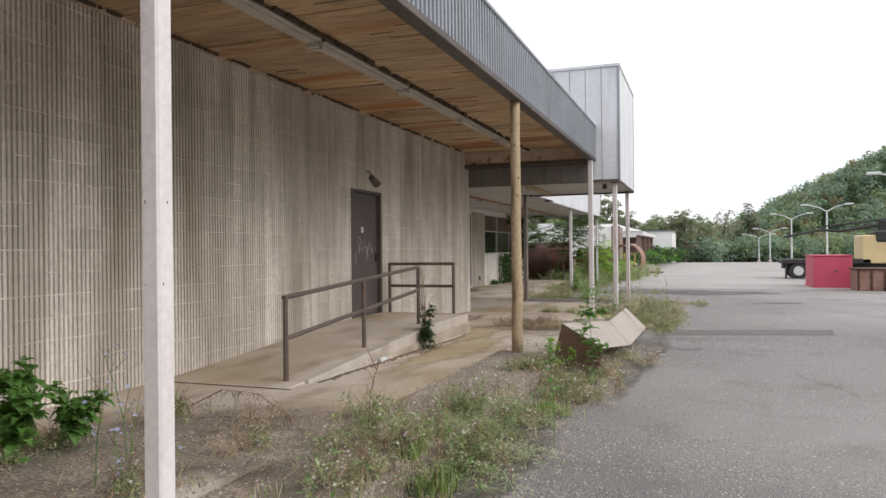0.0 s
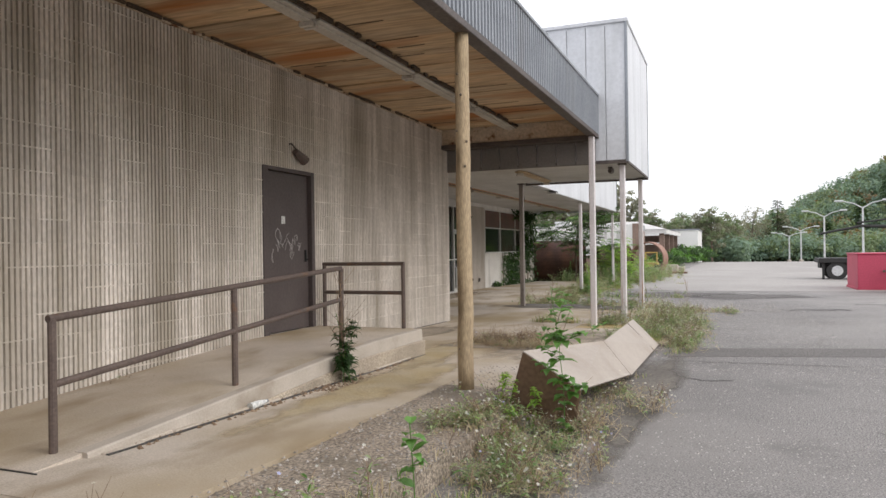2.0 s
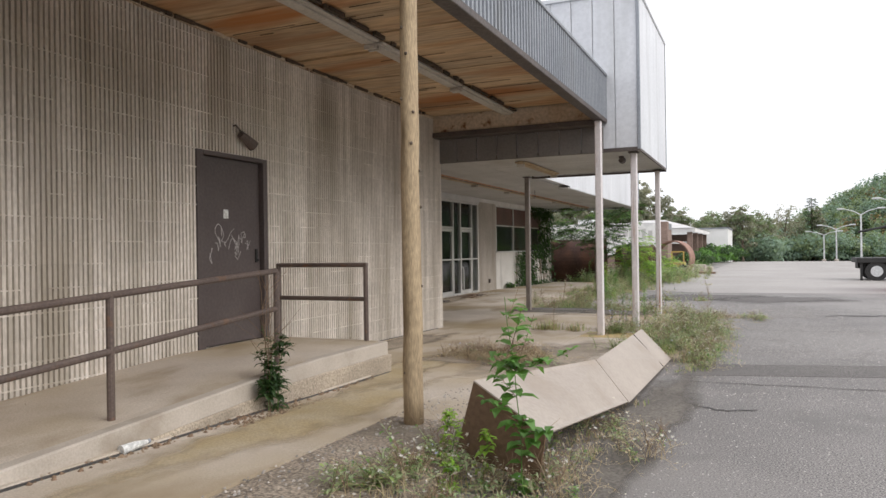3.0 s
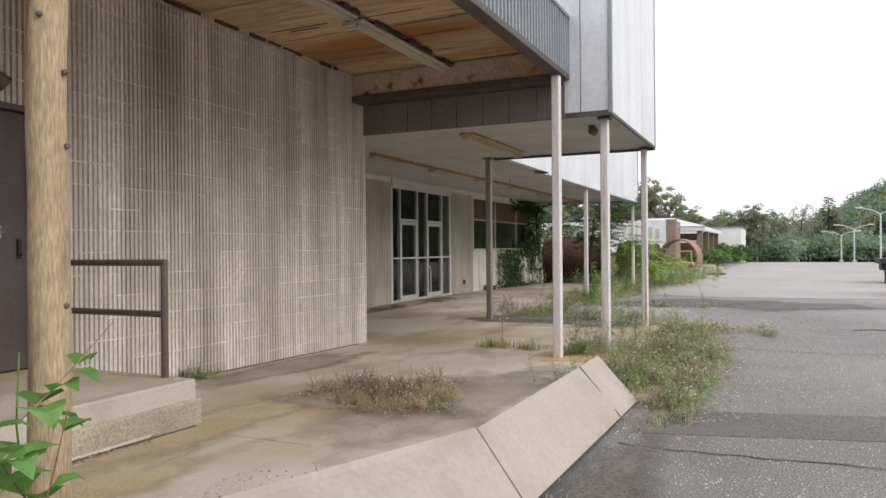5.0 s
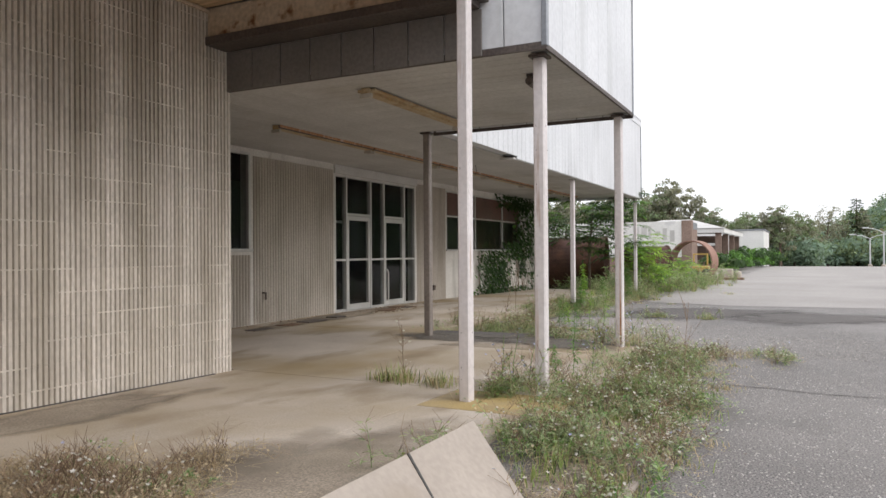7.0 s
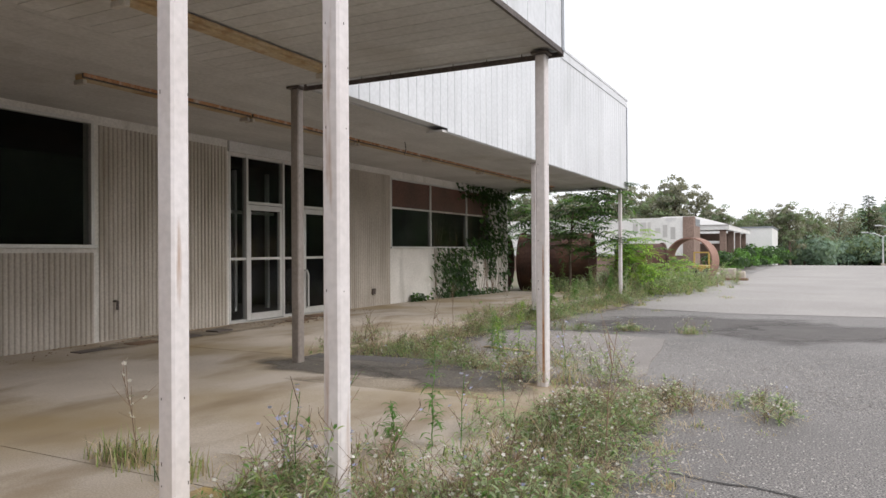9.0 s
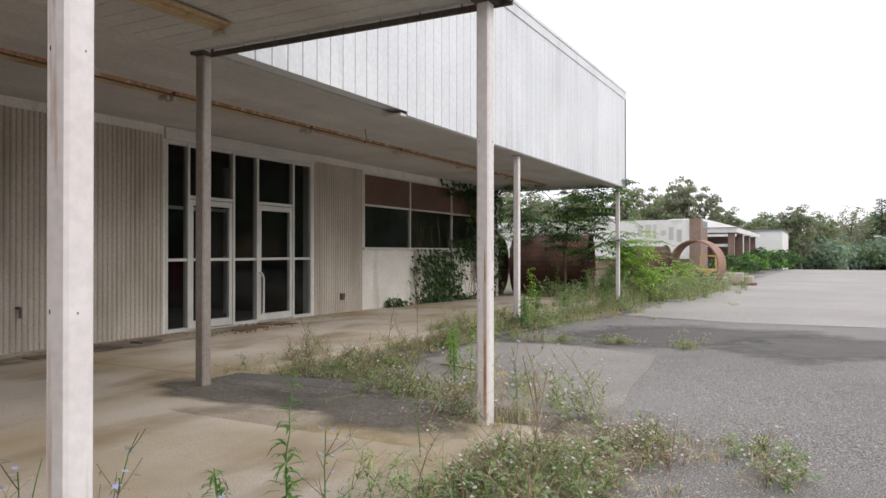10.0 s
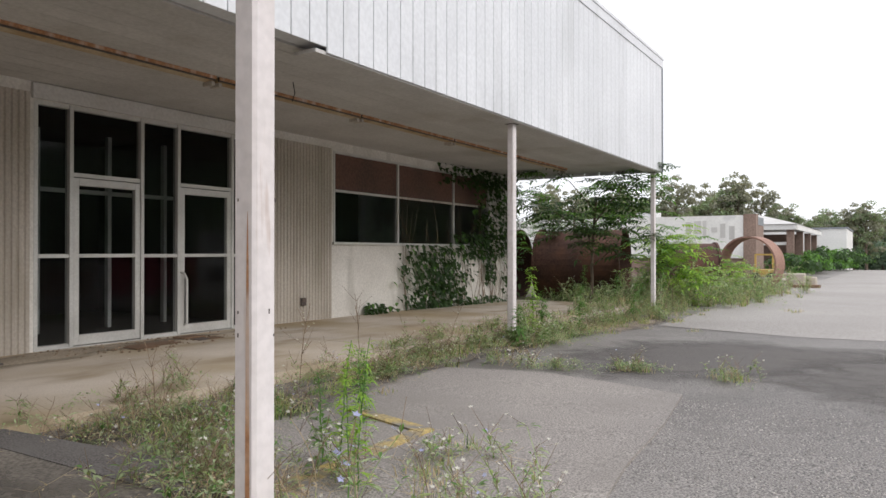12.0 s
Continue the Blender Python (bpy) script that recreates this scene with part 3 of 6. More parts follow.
def make_railing():
    r = thing("handrail", (1.37, 9, 0.3), "brown painted steel pipe handrail along the ramp", "railing")
    x = 1.37

    def bar(name, a, b, rad=0.026):
        part(name, tube(bmesh.new(), [a, b], rad, sides=10), M_RAIL, r, smooth=False)

    def zr(y):
        return 0.205 + (min(y, 10.05) - 5.95) * 0.0585 - 0.03
    for y, top in ((6.25, 1.08), (8.08, 1.19), (9.95, 1.30)):
        bar("post", (x, y, zr(y)), (x, y, top), 0.028)
    bar("top_rail", (x, 6.22, 1.085), (x, 9.95, 1.305))
    bar("mid_rail", (x, 6.25, 0.66), (x, 9.95, 0.955))
    bar("post", (x, 11.6, 0.4), (x, 11.6, 1.32), 0.028)
    bar("post", (0.16, 11.6, 0.4), (0.16, 11.6, 1.32), 0.028)
    bar("top_rail", (0.14, 11.6, 1.32), (x + 0.02, 11.6, 1.32))
    bar("mid_rail", (0.16, 11.6, 0.93), (x, 11.6, 0.93))


make_railing()

# ---- building shell ----
WALL_TOP = 4.3
bm = boxes((-0.25, -0.004, -8, 10.38, -0.3, WALL_TOP), (-0.25, -0.004, 11.58, 16.55, -0.3, WALL_TOP), (-0.25, -0.004, 10.38, 11.58, 2.605, WALL_TOP),
           (-0.25, -0.004, 10.38, 11.58, -0.3, 0.44), (-3.2, -0.004, 16.55, 16.775, -0.3, WALL_TOP))
wall_a = structure("wall_west", bm, M_MORTAR, "ribbed masonry wall, pale mortar between stained courses", "masonry wall")
ORIGIN[wall_a] = Vector((0, 0, 0))
WX = -3.01
bm = bmesh.new()
for y0, y1, z0, z1 in ((16.78, 17.6, -0.3, 3.3), (17.6, 20.49, -0.3, 1.39), (17.6, 20.49, 3.10, 3.3), (20.49, 23.03, -0.3, 3.3), (23.03, 26.5, 2.98, 3.3), (23.03, 26.5, -0.3, 0.085),
                       (26.5, 28.23, -0.3, 3.3), (28.23, 34.0, -0.3, 1.39), (28.23, 34.0, 3.02, 3.3), (34.0, 35.4, -0.3, 3.3)):
    box(bm, WX - 0.22, WX, y0, y1, z0, z1)
structure("wall_entrance", bm, M_WHITEWALL, "off-white painted wall set back behind the walkway", "painted wall")
structure("wall_north", boxes((-16, WX - 0.22, 35.18, 35.4, -0.5, 5.6)), M_WHITEWALL, "painted end wall of the building", "wall")
structure("wall_back", boxes((-16.2, -16, -8, 35.4, -0.5, 5.6)), M_WHITEWALL, "rear wall closing the building", "wall")
structure("wall_south", boxes((-16, -0.25, -8.2, -8, -0.5, 4.3)), M_WHITEWALL, "end wall closing the building", "wall")
# room surfaces, with the indoor shade put into their colour
structure("floor_inside", boxes((-16, WX - 0.22, 16.8, 35.18, -0.2, 0.07)), M_ROOM, "dusty floor behind the glass doors, shade in its colour", "floor")
structure("ceiling_inside", boxes((-16, WX - 0.22, 16.8, 35.18, 3.3, 3.4)), M_ROOM, "ceiling behind the glass doors, shade in its colour", "ceiling")
structure("wall_inside", boxes((-8.2, -8, 16.8, 35.18, 0.07, 3.3), (-8, WX - 0.22, 27.0, 27.1, 0.07, 3.3)), M_ROOM, "inner wall behind the glass doors, shade in its colour", "wall")
structure("roof", boxes((-16, -0.05, -8, 16.7, 4.3, 4.45), (-16, 0.7, 16.9, 35.4, 5.4, 5.55)), M_GREYMETAL, "flat roof of the building", "roof")


def ribbed(y0, y1, z0, z1, x, pitch=0.057, depth=0.028):
    """Vertical rounded ribs standing off a wall."""
    bm = bmesh.new()
    n = max(1, round((y1 - y0) / pitch))
    p = (y1 - y0) / n
    cols = []
    for i in range(n):
        for s, d in ((0.02, 0), (0.16, depth * 0.85), (0.32, depth), (0.56, depth * 0.95), (0.70, depth * 0.7), (0.84, 0)):
            cols.append((y0 + (i + s) * p, x + d))
    lo = [bm.verts.new((cx, cy, z0)) for cy, cx in cols]
    hi = [bm.verts.new((cx, cy, z1)) for cy, cx in cols]
    for i in range(len(cols) - 1):
        bm.faces.new((lo[i], lo[i + 1], hi[i + 1], hi[i]))
    bm.faces.new(hi[::-1] + [bm.verts.new((x - 0.03, y0, z1)), bm.verts.new((x - 0.03, y1, z1))][::1])
    bm.faces.new(lo + [bm.verts.new((x - 0.03, y1, z0)), bm.verts.new((x - 0.03, y0, z0))])
    return bm


structure("wall_cladding", ribbed(20.56, 23.0, 0.08, 3.05, WX + 0.002, 0.075, 0.02), M_CLAD, "beige ribbed cladding beside the entrance", "wall cladding")
structure("wall_cladding_2", ribbed(26.56, 28.2, 0.05, 3.05, WX + 0.002, 0.075, 0.02), M_CLAD, "beige ribbed cladding between entrance and window", "wall cladding")
structure("wall_cladding_3", ribbed(17.0, 20.5, 0.05, 1.30, WX + 0.002, 0.075, 0.02), M_CLAD, "beige ribbed cladding under the window", "wall cladding")

# ---- canopy A: plywood soffit, corrugated fascia ----


def make_canopy_a():
    # solid backing; its dark colour stands for the shade inside the gaps
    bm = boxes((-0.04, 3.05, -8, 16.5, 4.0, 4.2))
    structure("ceiling_canopy_back", bm, M_PLYGAP, "dark backing above the plywood gaps, shade painted in", "ceiling")
    rnd = random.Random(4)
    bm = bmesh.new()
    y = -8.0
    while y < 16.35:
        w = 0.61
        for x0, x1 in ((0.03, 1.40), (1.44, 3.0)):
            d = rnd.uniform(-0.012, 0.012)
            box(bm, x0, x1, y + 0.008, min(y + w, 16.42) - 0.004, 3.915 + d, 3.94 + d)
        y += w
    structure("ceiling_canopy_plywood", bm, M_PLY, "water-stained orange-brown plywood sheets overhead", "plywood soffit")
    bm = bmesh.new()
    for i in range(44):
        yy = rnd.uniform(0, 16.2)
        xx = rnd.uniform(0.05, 2.6)
        l, w = rnd.uniform(0.15, 0.9), rnd.uniform(0.003, 0.010)
        box(bm, xx, min(2.98, xx + l), yy, yy + w, 3.896, 3.902)
    structure("ceiling_canopy_splits", bm, M_PLYGAP, "dark splits and peeled strips in the plywood", "plywood soffit")
    bm = bmesh.new()
    for i in range(150):
        yy = -2 + i * 0.123
        box(bm, 0.0, 0.045 + rnd.uniform(0, 0.03), yy, yy + rnd.uniform(0.11, 0.123), 3.885 - rnd.uniform(0, 0.015), 3.91)
    structure("trim_soffit_edge", bm, M_RUSTYBOARD, "ragged pale mortar bead along the wall top", "trim")
    bm = bmesh.new()
    for i in range(90):
        yy = rnd.uniform(-2, 16.3)
        box(bm, 0.085, 0.095 + rnd.uniform(0, 0.02), yy, yy + rnd.uniform(0.03, 0.3), 3.885 - rnd.uniform(0, 0.015), 3.91)
    for i in range(150):
        yy = rnd.uniform(-2, 16.3)
        box(bm, 1.60, 1.615 + rnd.uniform(0.0, 0.035), yy, yy + rnd.uniform(0.03, 0.25), 3.88 - rnd.uniform(0, 0.02), 3.91)
    structure("trim_soffit_shreds", bm, M_PLYGAP, "dark torn shreds along the soffit joints", "trim")
    structure("trim_canopy_end", boxes((0.0, 3.02, 16.44, 16.56, 3.62, 3.93), bevel=0.006), M_RUSTYBOARD, "rust-speckled pale board at the canopy end", "trim")
    structure("trim_canopy_beam", boxes((-0.05, 3.06, 16.40, 16.72, 3.53, 3.618), bevel=0.006), M_DARKTRIM, "dark brown steel beam at the canopy end", "beam")
    # added dark boards paint the canopy's shade onto the parapet's near face
    u = thing("beam_boards", (1.5, 16.7, 3.1), "vertical boards under the canopy end, shade painted dark", "cladding", kind="structure")
    for i in range(8):
        part("board", boxes((i * 0.385 + 0.004, i * 0.385 + 0.379, 16.715, 16.732, 3.10, 3.529), bevel=0.003), M_SHADEDBOARD, u)
    f = thing("canopy_fascia", (3.1, 4, 3.6), "corrugated grey-blue steel fascia with dark lower trim", "fascia", kind="structure")
    bm = bmesh.new()
    p, cols = 0.105, []
    n = round((16.74 + 8) / p)
    for i in range(n):
        for s, d in ((0, 0), (0.42, 0), (0.52, 0.05), (0.90, 0.05)):
            cols.append((-8 + (i + s) * p, 3.085 + d))
    lo = [bm.verts.new((cx, cy, 3.66)) for cy, cx in cols]
    hi = [bm.verts.new((cx, cy, 4.38)) for cy, cx in cols]
    for i in range(len(cols) - 1):
        bm.faces.new((lo[i], lo[i + 1], hi[i + 1], hi[i]))
    part("corrugated_sheet", bm, M_GREYMETAL, f)
    part("backing", boxes((3.03, 3.08, -8, 16.74, 3.62, 4.36)), M_DARKTRIM, f)
    part("lower_trim", boxes((2.98, 3.14, -8, 16.74, 3.585, 3.66), bevel=0.006), M_DARKTRIM, f, "dark lower trim")
    part("coping", boxes((2.98, 3.15, -8, 16.74, 4.38, 4.43), bevel=0.008), M_GREYMETAL, f)
    structure("roof_canopy", boxes((-0.05, 3.0, -8, 16.74, 4.25, 4.32)), M_GREYMETAL, "flat canopy roof", "roof")


make_canopy_a()


def siding(parent, along, a0, a1, fixed, z0, z1, width, out, step=None):
    """Vertical boards side by side; along is the axis they are laid out on."""
    n = round((a1 - a0) / width)
    w = (a1 - a0) / n
    shared = {}
    for i in range(n):
        low = z0 + (0.05 if step and a0 + i * w < step else 0)
        if low not in shared:
            bm = bmesh.new()
            if along == "y":
                box(bm, -0.012, 0.012, 0.006, w - 0.006, low - z0, z1 - z0, bevel=0.004)
            else:
                box(bm, 0.006, w - 0.006, -0.012, 0.012, low - z0, z1 - z0, bevel=0.004)
            me = bpy.data.meshes.new("siding_board")
            bm.to_mesh(me)
            bm.free()
            me.materials.append(M_WHITEMETAL)
            shared[low] = me
        ob = new("siding_board", shared[low])
        ob.parent = parent
        p = (fixed, a0 + i * w, z0) if along == "y" else (a0 + i * w, fixed, z0)
        ob.location = Vector(p) - ORIGIN[parent]


def make_parapets():
    b = thing("entrance_parapet", (3.6, 18.5, 3.1), "tall white board-clad parapet box on posts", "parapet", kind="structure")
    part("core", boxes((0.7, 3.62, 16.80, 20.28, 3.2, 5.74)), M_WHITEMETAL, b)
    part("lower_edge", boxes((-0.04, 3.68, 16.735, 16.76, 3.095, 3.16), (3.655, 3.68, 16.76, 20.33, 3.095, 3.14), (0.72, 3.68, 20.31, 20.335, 3.075, 3.15)), M_DARKTRIM, b, "dark lower drip edge")
    part("coping", boxes((-0.02, 3.70, 16.72, 16.82, 5.76, 5.83), (3.61, 3.70, 16.82, 20.35, 5.76, 5.83), (0.7, 3.61, 20.27, 20.35, 5.76, 5.83), (0, 3.61, 16.82, 20.27, 5.70, 5.74), bevel=0.006), M_WHITEMETAL, b)
    part("corner_trim", boxes((3.635, 3.69, 16.728, 16.782, 3.12, 5.78), (3.635, 3.69, 20.29, 20.34, 3.12, 5.78), bevel=0.006), M_GREYMETAL, b, "grey corner trim")
    siding(b, "x", -0.03, 3.64, 16.765, 3.12, 5.77, 0.37, -1)
    siding(b, "y", 16.79, 20.29, 3.665, 3.12, 5.77, 0.44, 1)
    siding(b, "x", 0.76, 3.64, 20.31, 3.12, 5.77, 0.37, 1)
    c = thing("walkway_parapet", (0.7, 28, 3.1), "long white board-clad parapet over the walkway", "parapet", kind="structure")
    part("core", boxes((0.5, 0.725, 20.34, 35.5, 3.2, 5.70), (-3.2, 0.725, 35.40, 35.54, 3.2, 5.70)), M_WHITEMETAL, c)
    part("coping", boxes((0.45, 0.80, 20.34, 35.62, 5.74, 5.81), (-3.2, 0.45, 35.36, 35.62, 5.74, 5.81), bevel=0.006), M_WHITEMETAL, c)
    part("upper_strip", boxes((0.766, 0.785, 20.36, 35.60, 5.56, 5.735)), M_WHITEMETAL, c, "narrow white strip below the coping")
    part("corner_trim", boxes((0.735, 0.79, 35.54, 35.60, 3.11, 5.55), bevel=0.006), M_GREYMETAL, c)
    part("lower_edge", boxes((0.46, 0.74, 23.6, 35.56, 3.10, 3.135)), M_SOFFIT, c)
    siding(c, "y", 20.36, 35.54, 0.755, 3.115, 5.72, 0.24, 1, step=23.5)
    siding(c, "x", -3.0, 0.73, 35.56, 3.115, 5.72, 0.36, 1)
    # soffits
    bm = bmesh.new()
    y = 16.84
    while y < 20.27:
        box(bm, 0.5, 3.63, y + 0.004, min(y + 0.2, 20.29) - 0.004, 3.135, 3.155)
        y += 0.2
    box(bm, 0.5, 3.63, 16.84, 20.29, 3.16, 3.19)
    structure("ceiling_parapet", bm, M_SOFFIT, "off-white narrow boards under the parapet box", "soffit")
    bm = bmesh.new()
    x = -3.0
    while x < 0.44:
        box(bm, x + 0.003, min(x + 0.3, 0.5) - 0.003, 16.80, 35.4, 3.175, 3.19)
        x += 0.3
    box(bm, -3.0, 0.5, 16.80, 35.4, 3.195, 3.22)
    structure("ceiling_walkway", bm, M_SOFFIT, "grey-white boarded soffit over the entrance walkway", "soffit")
    structure("trim_header", boxes((WX + 0.002, WX + 0.05, 23.0, 26.53, 2.985, 3.165), bevel=0.005), M_SOFFIT, "white header board above the entrance", "trim")


make_parapets()


# ---- posts ----
def square_post(x, y, top, w=0.115, mat=M_POST, label="chalky white square steel post with rust marks"):
    base = slab_z(x, y) if x < 3.9 else ground_z(x, y)
    p = thing("canopy_post", (x, y, base), label, "post", "canopy posts")
    bm = boxes((x - w / 2, x + w / 2, y - w / 2, y + w / 2, base - 0.02, top - 0.012), bevel=0.012)
    part("shaft", bm, mat, p)
    part("cap_plate", boxes((x - w * 0.8, x + w * 0.8, y - w * 0.8, y + w * 0.8, top - 0.012, top + 0.012), bevel=0.003), M_DARKTRIM, p)
    bm = bmesh.new()
    rnd = random.Random(int(x * 31 + y * 17))
    for i in range(4):
        z = base + rnd.uniform(0.1, 2.6)
        yy = y + rnd.uniform(-0.04, 0.04)
        box(bm, x + w / 2 - 0.001, x + w / 2 + 0.002, yy, yy + 0.004, z, z + rnd.uniform(0.006, 0.02))
        box(bm, x - 0.026, x - 0.022, y - w / 2 - 0.002, y - w / 2 + 0.001, z, z + rnd.uniform(0.006, 0.02))
    tagged(part("scratch", bm, M_DARKTRIM, p, "small dark nicks and nail holes"), kind="stuff")
    return p


square_post(3.03, 2.53, 3.59, 0.105)
square_post(3.06, 16.37, 3.59, 0.105)
square_post(3.53, 17.0, 3.10, 0.105)
square_post(3.505, 20.23, 3.10, 0.10, label="chalky white square steel post with long rust streak")
rust = thing("rust_run", (3.48, 20.14, 0.1), "orange rust run down the post face", "rust stain")
bm = bmesh.new()
zs = [0.1, 0.5, 0.9, 1.2, 1.35]
hw = [0.011, 0.010, 0.008, 0.005, 0.001]
lf = [bm.verts.new((3.525 - h, 20.1788, z)) for z, h in zip(zs, hw)]
rt = [bm.verts.new((3.525 + h, 20.1788, z)) for z, h in zip(zs, hw)]
for i in range(4):
    bm.faces.new((lf[i], rt[i], rt[i + 1], lf[i + 1]))
part("rust_film", bm, M_ORANGERUST, rust)
square_post(0.60, 20.34, 3.12, 0.105, M_POSTDARK, "dull brown-grey square steel post")
square_post(0.60, 27.99, 3.11, 0.105)
square_post(0.60, 35.40, 3.11, 0.10)


def log_post(x, y, top):
    base = slab_z(x, y)
    p = thing("wooden_pole", (x, y, base), "bare weathered round timber pole propping the canopy", "post", "canopy posts")
    rnd = random.Random(8)
    pts = [(x + rnd.uniform(-0.006, 0.006), y + rnd.uniform(-0.006, 0.006), base - 0.02 + (top - base + 0.02) * i / 14) for i in range(15)]
    part("pole", tube(bmesh.new(), pts, 0.078, 0.066, 14), M_LOG, p, smooth=True)
    bm = bmesh.new()
    for i in range(9):
        a, z = rnd.uniform(-2.6, 0.6), base + rnd.uniform(0.2, 3.2)
        c = Vector((x + 0.073 * math.cos(a), y + 0.073 * math.sin(a), z))
        bmesh.ops.create_icosphere(bm, subdivisions=1, radius=0.014, matrix=Matrix.Translation(c))
    tagged(part("knot", bm, M_BARK, p, "dark knots"), kind="stuff")


log_post(3.04, 9.43, 3.60)


# ---- lamps under the canopies ----
def strip_light(x, y0, y1, z, mat, label, double=True):
    s = thing("strip_light", (x, (y0 + y1) / 2, z), label, "strip light", "strip lights")
    part("housing", boxes((x - 0.055, x + 0.055, y0, y1, z - 0.06, z), bevel=0.008), mat, s)
    for dx in ((-0.085, 0.085) if double else (0.0,)):
        part("reflector", boxes((x + dx - 0.03, x + dx + 0.03, y0 + 0.02, y1 - 0.02, z - 0.04, z - 0.012), bevel=0.006), mat, s)
    if not double:
        # a dark strip paints the shade of the gap beside the housing
        part("conduit", boxes((x + 0.062, x + 0.082, y0, y1, z - 0.05, z - 0.002)), M_DARKTRIM, s, "dark strip painting the shaded gap beside the fixture")
        part("tray", boxes((x + 0.084, x + 0.10, y0, y1, z - 0.035, z - 0.002)), M_ORANGERUST, s, "rusted tray edge")
    for yy in (y0, y1 - 0.05):
        part("end_socket", boxes((x - 0.075, x + 0.075, yy, yy + 0.05, z - 0.11, z - 0.061), bevel=0.006), M_TUBEGREY, s)
    return s


y = 16.55
while y > -6:
    strip_light(1.47, y - 2.42, y, 3.885, M_TUBEGREY, "dusty bare fluorescent strip fixture on the plywood", True)
    y -= 2.46
strip_light(1.38, 17.40, 19.80, 3.134, M_TUBE, "yellowed fluorescent strip fixture under the white soffit")
y = 18.9
while y < 33:
    strip_light(-1.12, y, y + 2.5, 3.174, M_TUBE, "rust-yellowed fluorescent strip fixture in a long row", False)
    y += 2.55
spot = thing("flood_lamp", (3.2, 17.7, 3.08), "small dark flood lamp under the soffit", "lamp")
part("mount", boxes((3.16, 3.24, 17.66, 17.74, 3.10, 3.135)), M_DARKTRIM, spot)
part("head", tube(bmesh.new(), [(3.2, 17.62, 3.05), (3.2, 17.80, 3.07)], 0.04, 0.065, 12), M_DARKTRIM, spot)


# ---- brown door in the ribbed wall ----
def make_brown_door():
    d = thing("door_1", (0, 11.0, 0.45), "closed dark brown steel door with chalk scrawls", "door", kind="structure")
    part("door_frame", boxes((-0.12, 0.03, 10.385, 10.49, 0.44, 2.60), (-0.12, 0.03, 11.50, 11.575, 0.44, 2.60), (-0.12, 0.03, 10.49, 11.50, 2.55, 2.60), bevel=0.004), M_DOOR, d)
    leaf = part("door_leaf", boxes((-0.09, -0.035, 10.495, 11.495, 0.455, 2.545), bevel=0.004), M_DOOR, d)
    part("sticker", boxes((-0.034, -0.031, 10.86, 10.94, 1.87, 1.97)), M_WHITEPAPER, leaf, "small white sticker")
    part("door_handle", boxes((-0.034, -0.01, 11.40, 11.43, 1.36, 1.52), (-0.02, 0.015, 11.41, 11.42, 1.38, 1.40), bevel=0.003), M_BLACK, leaf, "dark pull handle")
    rnd = random.Random(3)
    bm = bmesh.new()
    for j in range(13):
        p = Vector((0, 10.66 + j * 0.055, 1.58 + rnd.uniform(-0.10, 0.14)))
        for k in range(5):
            q = p + Vector((0, rnd.uniform(-0.06, 0.06), rnd.uniform(-0.12, 0.12)))
            dv = (q - p).normalized()
            s = Vector((0, -dv.z, dv.y)) * 0.0035
            vs = [bm.verts.new((-0.0325, v.y, v.z)) for v in (p - s, q - s, q + s, p + s)]
            bm.faces.new(vs)
            p = q
    part("chalk_scrawl", bm, M_CHALK, leaf, "pale illegible chalk scrawl")
    for z in (0.75, 1.5, 2.3):
        part("hinge", tube(bmesh.new(), [(-0.02, 10.5, z), (-0.02, 10.5, z + 0.1)], 0.012, sides=8), M_DOOR, d)
    lamp = thing("wall_lamp", (0.0, 11.1, 2.8), "broken dark wall lamp hanging above the door", "wall lamp")
    part("bracket", tube(bmesh.new(), [(-0.03, 10.98, 2.92), (0.06, 10.98, 2.93), (0.10, 11.02, 2.86), (0.10, 11.06, 2.80)], 0.012, sides=7), M_DARKTRIM, lamp)
    part("head", tube(bmesh.new(), [(0.09, 11.02, 2.83), (0.10, 11.14, 2.77), (0.11, 11.22, 2.72)], 0.045, 0.07, 12), M_RAIL, lamp)
    part("back_plate", tube(bmesh.new(), [(-0.03, 11.0, 2.90), (0.02, 11.0, 2.90)], 0.055, sides=12), M_DARKTRIM, lamp)


make_brown_door()


